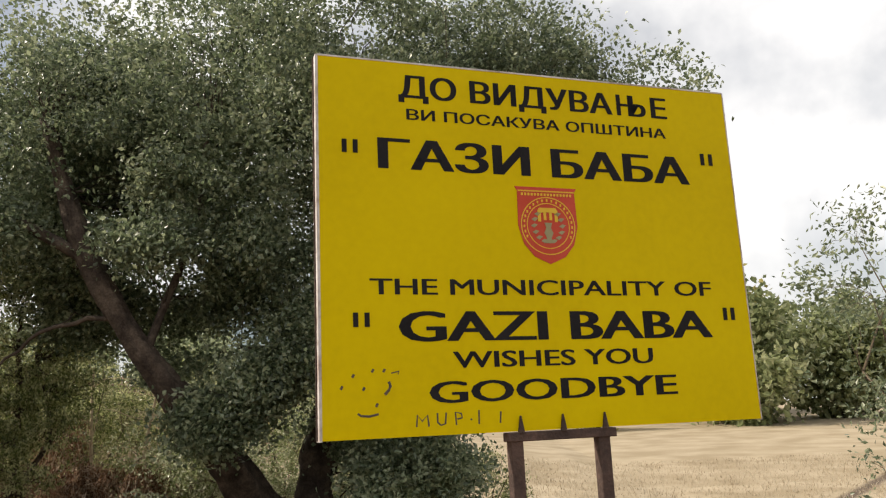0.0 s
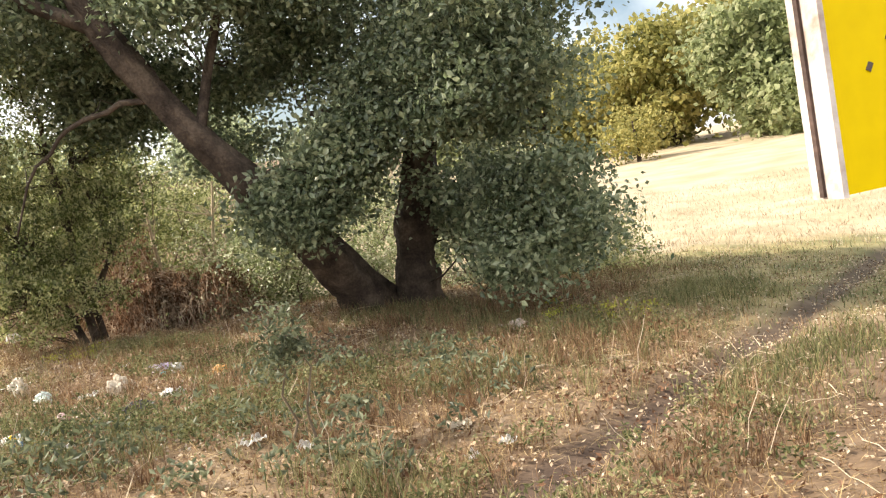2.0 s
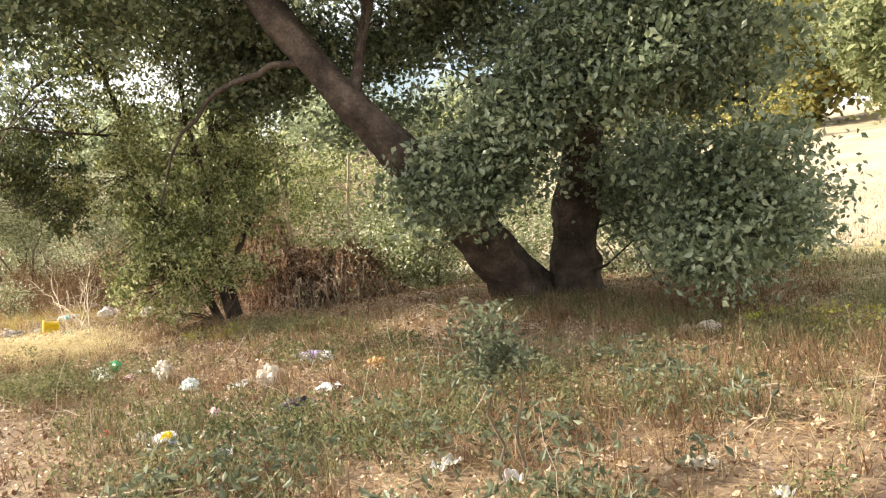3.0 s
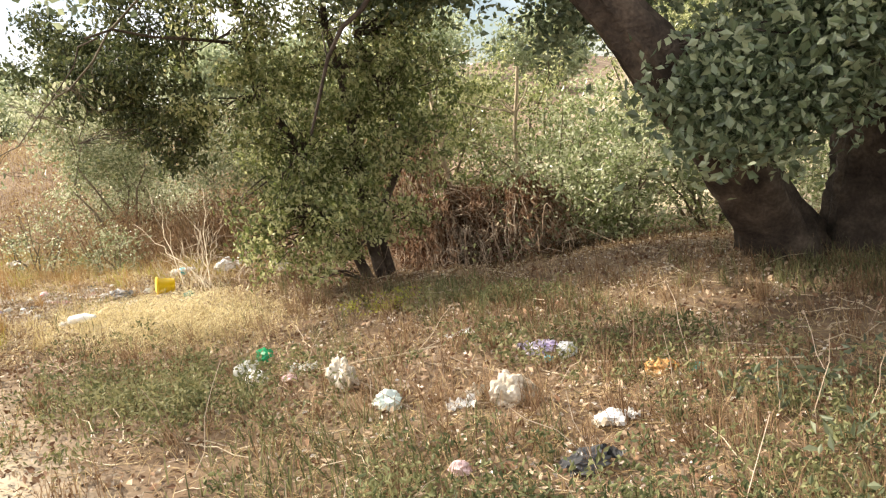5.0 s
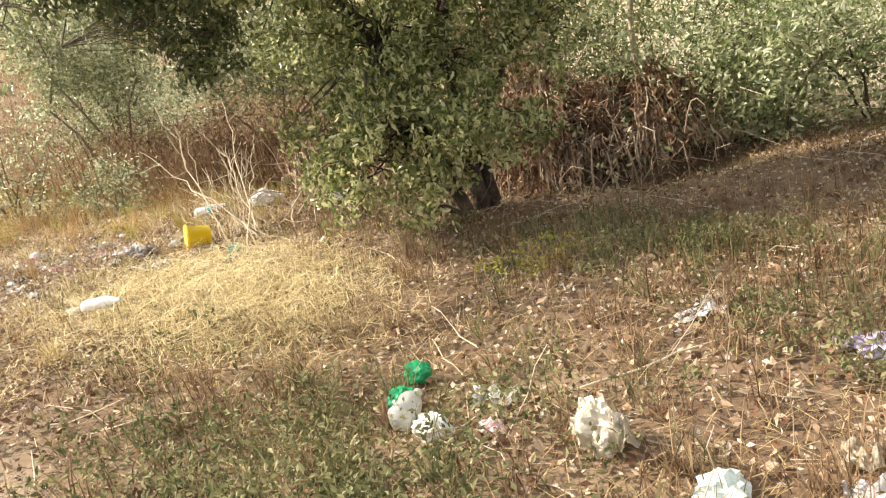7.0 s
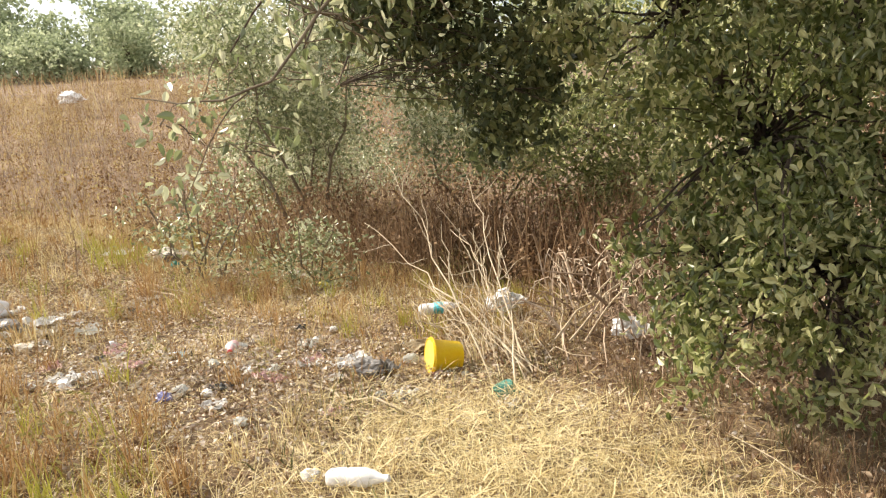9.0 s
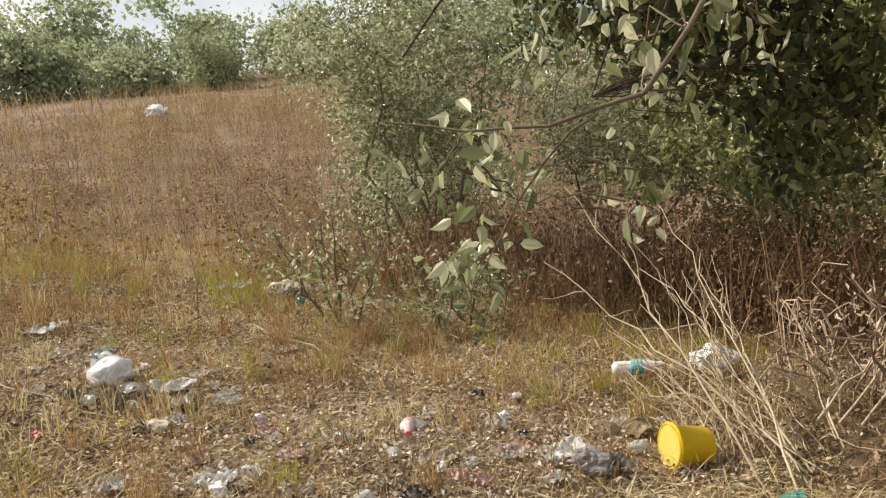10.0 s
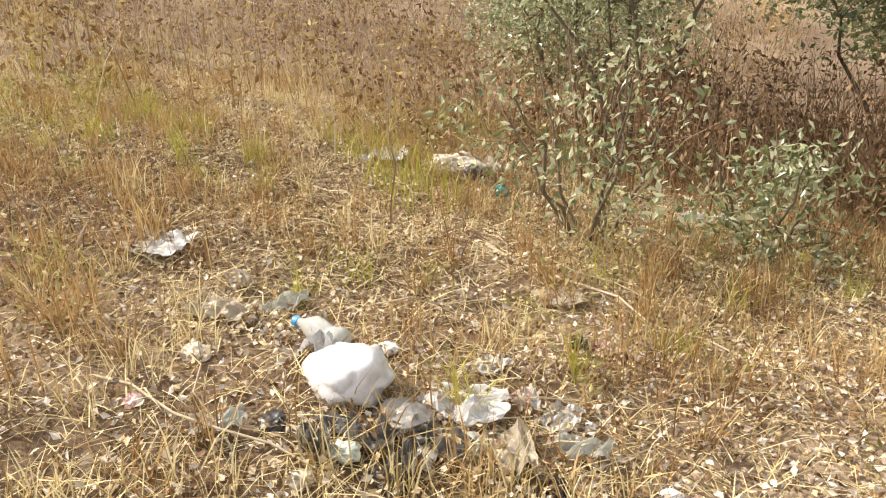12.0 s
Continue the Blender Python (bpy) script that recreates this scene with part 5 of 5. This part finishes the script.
def sheet(name, x, y, w, d, mat, seed, label, category, turn=0.0, high=0.06, up=0.015):
    """A crumpled sheet of paper or film with thickness."""
    bm = bmesh.new()
    rng = random.Random(seed)
    n = 14
    s = Vector((seed * 2.3, seed * 0.7, 0))
    g = []
    for i in range(n + 1):
        row = []
        for j in range(n + 1):
            u, v = i / n - 0.5, j / n - 0.5
            wx = w * u * (1 + 0.3 * noise.noise(Vector((v * 3, seed, 0)) + s))
            wy = d * v * (1 + 0.3 * noise.noise(Vector((u * 3, 0, seed)) + s))
            wz = 0.5 * high * (abs(noise.noise(Vector((u * 3, v * 3, 0)) + s)) * 1.5 + 0.25 * abs(noise.noise(Vector((u * 8, v * 8, 1)) + s)))
            row.append(bm.verts.new((wx, wy, wz)))
        g.append(row)
    for i in range(n):
        for j in range(n):
            bm.faces.new((g[i][j], g[i + 1][j], g[i + 1][j + 1], g[i][j + 1]))
    bmesh.ops.solidify(bm, geom=bm.faces[:], thickness=0.002)
    ob = part(name, bm, mat)
    ob.matrix_world = pose(*rest(x, y, up), 0, 0, turn)
    return tagged(ob, label, category)


def lathe(profile, sides=24, dent=0.0, seed=1):
    """A turned form about z from (radius, height) pairs, with dents."""
    bm = bmesh.new()
    rings = []
    for r, h in profile:
        rings.append([bm.verts.new((r * math.cos(2 * math.pi * k / sides), r * math.sin(2 * math.pi * k / sides), h)) for k in range(sides)])
    for a, b in zip(rings, rings[1:]):
        for k in range(sides):
            bm.faces.new((a[k], a[(k + 1) % sides], b[(k + 1) % sides], b[k]))
    if profile[0][0] > 0.0005:
        bm.faces.new(rings[0][::-1])
    if dent:
        for v in bm.verts:
            v.co += Vector((v.co.x, v.co.y, 0)) * dent * noise.noise(v.co * 14 + Vector((seed, seed, 0)))
    return bm


def bottle(name, x, y, length, radius, mat, label, turn, cap=None, band=None, seed=1, lift=0.01):
    """A dented plastic bottle lying on its side."""
    ob = new(name)
    ob.empty_display_size = 0.1
    ob.matrix_world = pose(*rest(x, y, radius * 0.85 + lift), 0, 86, turn)
    tagged(ob, label, "bottle")
    r, L = radius, length
    bm = lathe([(r * 0.7, 0), (r, 0.02), (r, L * 0.28), (r * 0.93, L * 0.33), (r, L * 0.38), (r, L * 0.62), (r * 0.8, L * 0.74), (r * 0.42, L * 0.88), (r * 0.38, L * 0.94), (r * 0.38, L)], 18, 0.35, seed)
    part("body", bm, mat, ob, smooth=True)
    if cap:
        part("cap", lathe([(r * 0.45, L * 0.95), (r * 0.45, L * 1.04), (r * 0.4, L * 1.05), (0.0006, L * 1.05)], 14), cap, ob)
    if band:
        part("label_band", lathe([(r * 1.03, L * 0.38), (r * 1.04, L * 0.42), (r * 1.04, L * 0.58), (r * 1.03, L * 0.62)], 18, 0.35, seed), band, ob)
    return ob


def bucket():
    ob = new("bucket")
    ob.matrix_world = pose(-9.08, 12.25, float(ground_z(-9.08, 12.25)) + 0.09, 0, 80, -140) @ Matrix.Scale(0.8, 4)
    ob.empty_display_size = 0.1
    tagged(ob, "yellow plastic bucket lying on its side with open mouth", "bucket")
    bm = lathe([(0.0006, -0.12), (0.1, -0.12), (0.105, -0.11), (0.122, 0.085), (0.13, 0.09), (0.131, 0.118), (0.125, 0.12), (0.118, 0.115), (0.112, 0.0), (0.098, -0.105), (0.0006, -0.105)], 32, 0.05)
    part("body", bm, YELLOW_PLASTIC, ob, smooth=True)
    part("rim", lathe([(0.126, 0.098), (0.137, 0.1), (0.137, 0.109), (0.126, 0.111)], 32), YELLOW_PLASTIC, ob)
    # pale disc added across the mouth so that it looks brightly lit
    part("mouth_disc", lathe([(0.0006, 0.119), (0.118, 0.117)], 32), PALE_YELLOW, ob, "pale yellow disc standing for the sunlit inside of the bucket")


bucket()
# by the bucket
bottle("bottle", -9.72, 13.29, 0.3, 0.042, WHITE, "cloudy crushed plastic bottle with a teal label in dry grass", 18, None, TEAL, 3, 0.05)
bag("rag", -9.22, 13.7, (0.28, 0.2, 0.2), WHITE, 4, "white torn plastic rag caught on dead sticks", "rag", 40, up=0.06)
sheet("carton", -9.42, 12.45, 0.3, 0.16, CARD, 5, "flattened cardboard carton on the grass", "carton", 20, 0.12)
bag("plastic_bag", -9.43, 11.95, (0.26, 0.18, 0.13), DIRTY_FILM, 6, "dirty grey plastic bag among the litter", turn=10)
sheet("paper", -9.6, 12.0, 0.22, 0.18, WHITE, 7, "dirty white wrapper beside the bucket", "wrapper", 50, 0.1)
sheet("wrapper", -9.1, 11.72, 0.14, 0.12, WHITE, 8, "white wrapper with dark contents", "wrapper", 10, 0.08)
bag("scrap", -9.06, 11.68, (0.08, 0.07, 0.06), GREY_FILM, 9, "small dark plastic scrap", "scrap", knot=False)
bag("net_bag", -8.61, 11.96, (0.16, 0.13, 0.14), DARK_GREEN, 10, "dark green crumpled plastic at the foot of sticks", knot=False)
bottle("can", -10.36, 11.95, 0.17, 0.035, PINK, "faded pink and white drink can in dry grass", -60, RED, WHITE, 2)
bottle("bottle", -8.86, 10.56, 0.26, 0.036, WHITE, "white plastic bottle lying on straw", 4, None, None, 5, 0.05)
bag("cap", -8.99, 10.63, (0.09, 0.08, 0.06), WHITE, 11, "white plastic lid beside the bottle", "lid", knot=False, up=0.03)
bag("plastic_bag", -8.15, 13.05, (0.22, 0.16, 0.18), WHITE, 12, "white bag under the bushy tree", up=0.1)
for i, (lx, ly, ls) in enumerate(((-10.71, 10.99, 0.15), (-10.4, 11.12, 0.13), (-11.46, 11.88, 0.13), (-11.03, 10.76, 0.14), (-10.74, 11.03, 0.16), (-9.93, 11.45, 0.12), (-9.8, 11.9, 0.14), (-10.0, 12.2, 0.16))):
    sheet("paper", lx, ly, ls, ls * 0.8, (WHITE, CREAM, WHITE, CLEARISH)[i % 4], 20 + i, "small crumpled pale paper scrap", "paper", 40 * i, 0.07)
rs = random.Random(9)
for i in range(80):
    a, k = rs.uniform(0, 6.28), math.sqrt(rs.random())
    lx, ly, ls = -10.3 + 1.8 * k * math.cos(a), 11.75 + 0.95 * k * math.sin(a), rs.uniform(0.05, 0.12)
    lm, tone = ((WHITE, "white"), (CREAM, "cream"), (PINK, "pink"), (CLEARISH, "cloudy"), (WHITE, "white"), (GREY_FILM, "dark"))[i % 6]
    if i % 3 == 0:
        bag("scrap", lx, ly, (ls, ls * 0.7, ls * 0.6), lm, 300 + i, "crumpled " + tone + " scrap on the trampled ground", "scrap", 37 * i, knot=False, up=0.01)
    else:
        sheet("paper", lx, ly, ls * 1.2, ls, lm, 300 + i, "crumpled " + tone + " scrap of paper on the trampled ground", "paper", 37 * i, 0.06)
bag("scrap", -10.15, 11.1, (0.12, 0.1, 0.08), plastic("navy_film", (0.06, 0.07, 0.2), (0.2, 0.2, 0.4)), 31, "dark blue crumpled wrapper", "wrapper", knot=False)
# round the white bag
bag("plastic_bag", -12.03, 11.62, (0.36, 0.26, 0.2), BAG_WHITE, 33, "full white plastic bag lying in dry grass", turn=155, up=0.02, sharp=0.25)
bottle("bottle", -12.13, 11.76, 0.22, 0.04, CLEARISH, "cloudy bottle with a blue cap beside the bag", 169, BLUE, None, 7, 0.03)
sheet("paper", -11.71, 11.72, 0.26, 0.18, WHITE, 34, "crumpled white paper in dry stems", "paper", 15, 0.1)
bag("cup", -11.86, 11.33, (0.11, 0.08, 0.07), MINT, 35, "crushed pale plastic cup", "cup", knot=False)
bag("plastic_bag", -11.83, 11.56, (0.2, 0.15, 0.09), DIRTY_FILM, 36, "torn grey film under the white bag", knot=False)
bag("lemon", -11.52, 11.24, (0.09, 0.07, 0.06), plastic("olive_yellow", (0.5, 0.42, 0.08), (0.62, 0.55, 0.18)), 37, "small yellowish crumpled scrap", "scrap", knot=False)
bag("shoe", -11.36, 11.3, (0.18, 0.1, 0.08), CREAM, 38, "dirty cream cloth scrap on the ground", "cloth", knot=False)
bag("scrap", -11.8, 10.97, (0.1, 0.07, 0.04), RED, 39, "dull red wrapper scrap", "wrapper", knot=False)
for i, (lx, ly, ls, lm) in enumerate(((-11.95, 11.42, 0.12, GREY_FILM), (-11.7, 11.45, 0.1, WHITE), (-11.62, 11.58, 0.13, CLEARISH), (-11.9, 11.2, 0.09, CREAM), (-12.1, 11.35, 0.1, GREY_FILM), (-12.5, 11.5, 0.12, CREAM), (-12.7, 11.75, 0.1, WHITE), (-12.45, 11.2, 0.08, PINK))):
    bag("scrap", lx, ly, (ls, ls * 0.8, ls * 0.5), lm, 140 + i, "crumpled scrap in the heap round the white bag", "scrap", 70 * i, knot=False)
sheet("paper", -13.2, 12.05, 0.26, 0.2, WHITE, 40, "white paper packet in dry weeds", "paper", 5, 0.08)
sheet("paper", -11.77, 12.73, 0.2, 0.16, CREAM, 41, "pale flat paper on the grass", "paper", 30, 0.03)
sheet("wrapper", -11.53, 14.4, 0.45, 0.14, WHITE, 42, "torn wrapper under the shrub", "wrapper", 12, 0.1)
bag("plastic_bag", -12.95, 14.25, (0.45, 0.26, 0.18), CREAM, 43, "dirty pale bag beside the shrub", turn=10, up=0.04)
sheet("wrapper", -13.4, 14.1, 0.3, 0.2, WHITE, 143, "crumpled white film near the shrub", "wrapper", 20, 0.12, 0.05)
bag("scrap", -12.8, 14.15, (0.14, 0.12, 0.12), GREY_FILM, 44, "dark plastic scrap against the pale bag", "scrap", knot=False, up=0.06)
bag("packet", -10.94, 13.95, (0.13, 0.09, 0.08), PALE_YELLOW, 144, "small yellow packet on flattened grass", "packet", knot=False, up=0.04)
bag("scrap", -12.5, 13.9, (0.1, 0.09, 0.09), DARK_GREEN, 145, "dark green plastic scrap by the shrub", "scrap", knot=False, up=0.05)
for i, (lx, ly, ls) in enumerate(((-11.84, 11.42, 0.17), (-11.72, 11.35, 0.14), (-11.95, 11.33, 0.13), (-11.68, 11.52, 0.16))):
    sheet("torn_film", lx, ly, ls, ls * 0.6, DIRTY_FILM, 150 + i, "torn dirty grey film in the heap before the white bag", "plastic film", 60 * i, 0.12, 0.02)
for i, (lx, ly, ls) in enumerate(((-12.6, 11.75, 0.2), (-12.5, 11.95, 0.16), (-12.75, 12.0, 0.14), (-12.2, 11.25, 0.14), (-11.5, 11.6, 0.2), (-11.35, 11.75, 0.16))):
    sheet("paper", lx, ly, ls, ls * 0.6, (CREAM, CLEARISH)[i % 2], 160 + i, "faded torn paper strip among dry stems", "paper", 75 * i, 0.09, 0.03)
bag("scrap", -10.58, 11.7, (0.14, 0.08, 0.05), PALE_BLUE, 45, "pale blue wrapper scrap", "wrapper", knot=False)
sheet("carton", -10.67, 11.05, 0.16, 0.12, CREAM, 46, "pale torn cardboard scrap", "carton", 8, 0.05)
bag("plastic_bag", -28.6, 27.9, (0.95, 0.6, 0.55), WHITE, 47, "white bag caught in the tall weeds", up=0.4)
# on the slope below the trees
bag("bottle_half", -6.59, 9.75, (0.15, 0.12, 0.12), GREEN, 50, "green crushed plastic bottle", "bottle", 20, knot=False, up=0.02)
bag("bottle_half", -6.61, 9.55, (0.15, 0.12, 0.11), GREEN, 51, "green crushed plastic bottle", "bottle", 60, knot=False, up=0.02)
bottle("bottle", -6.56, 9.33, 0.2, 0.05, CLEARISH, "clear crushed bottle beside green plastic", 80, None, None, 8)
bag("cup", -6.42, 9.3, (0.17, 0.13, 0.15), WHITE, 52, "white crushed paper cup", "cup", knot=False)
bag("plastic_bag", -5.8, 9.22, (0.22, 0.16, 0.25), CREAM, 53, "cream plastic bag with a pale blue tag", turn=-30)
bag("tag", -5.82, 9.26, (0.08, 0.05, 0.06), PALE_BLUE, 54, "pale blue paper tag", "tag", knot=False, up=0.1)
bag("plastic_bag", -5.42, 8.95, (0.18, 0.16, 0.15), MINT, 55, "pale mint crumpled bag", knot=False)
sheet("paper", -5.0, 8.95, 0.16, 0.12, WHITE, 56, "small white crumpled paper", "paper", 10, 0.08)
bag("plastic_bag", -4.76, 9.06, (0.23, 0.17, 0.25), CREAM, 57, "large cream plastic bag standing in dry grass", turn=20)
bag("wrapper", -4.72, 9.95, (0.26, 0.16, 0.13), VIOLET, 58, "crumpled violet and white wrapper", "wrapper", 170)
bag("wrapper", -4.56, 9.93, (0.18, 0.13, 0.14), WHITE, 158, "white film torn from the violet wrapper", "wrapper", 40, knot=False)
bag("wrapper", -4.65, 9.8, (0.07, 0.08, 0.06), TEAL, 59, "teal plastic scrap beside the violet wrapper", "wrapper", knot=False)
sheet("paper", -5.26, 10.68, 0.26, 0.14, CREAM, 60, "flat pale paper under the trees", "paper", 15, 0.05)
sheet("paper", -5.4, 10.46, 0.22, 0.14, WHITE, 61, "white paper under the trees", "paper", 30, 0.07)
sheet("paper", -6.23, 9.6, 0.2, 0.15, CLEARISH, 62, "torn clear film on the ground", "wrapper", 0, 0.1)
bag("scrap", -6.2, 9.32, (0.12, 0.1, 0.08), PINK, 63, "small crumpled pinkish wrapper", "wrapper", knot=False)
bag("packet", -4.8, 8.13, (0.1, 0.08, 0.1), PINK, 64, "pink and white paper packet", "packet", knot=False)
bag("plastic_bag", -4.2, 8.82, (0.2, 0.14, 0.1), WHITE, 65, "white crumpled bag in dry grass")
bag("plastic_bag", -4.27, 8.24, (0.25, 0.18, 0.12), GREY_FILM, 66, "dark grey plastic bag in weeds", turn=35)
bag("packet", -4.9, 7.6, (0.2, 0.13, 0.1), WHITE, 67, "white snack packet with yellow and blue print", "packet", knot=False)
bag("packet", -4.87, 7.57, (0.1, 0.09, 0.09), YELLOW_PLASTIC, 68, "yellow printed packet corner", "packet", knot=False, up=0.02)
bag("packet", -4.82, 7.55, (0.08, 0.1, 0.05), BLUE, 69, "blue printed packet corner", "packet", knot=False)
sheet("paper", -5.1, 7.66, 0.13, 0.1, WHITE, 70, "small white crumpled paper", "paper", 25, 0.08)
bag("scrap", -5.4, 7.72, (0.1, 0.08, 0.07), RED, 71, "small crumpled red wrapper", "wrapper", knot=False)
bag("plastic_bag", -3.98, 9.54, (0.17, 0.13, 0.15), ORANGE, 72, "orange plastic bag beside a stick")
bag("scrap", -3.77, 9.5, (0.12, 0.1, 0.09), DARK_GREEN, 73, "dark green plastic scrap", "scrap", knot=False)
for i, (lx, ly, ls) in enumerate(((-2.58, 6.92, 0.12), (-2.95, 7.08, 0.15), (-4.24, 8.8, 0.16), (-4.39, 7.38, 0.13), (-4.92, 7.56, 0.22), (-1.59, 7.12, 0.2), (-1.29, 6.71, 0.1), (-1.5, 6.5, 0.09), (-4.98, 9.18, 0.16))):
    sheet("paper", lx, ly, ls, ls * 0.7, (WHITE, WHITE, CREAM)[i % 3], 80 + i, "small crumpled white paper scrap in brown grass", "paper", 55 * i, 0.09)


def stone(x, y, r, seed):
    bm = bmesh.new()
    bmesh.ops.create_icosphere(bm, subdivisions=3, radius=1)
    crumple(bm, seed, (r * 2, r * 1.5, r * 1.2), 0.5)
    ob = part("stone", bm, STONE)
    ob.location = rest(x, y, -0.02)
    tagged(ob, "pale rough stone at the foot of the tree", "stone")


stone(-1.06, 10.5, 0.16, 3)
stone(-1.25, 10.6, 0.09, 5)
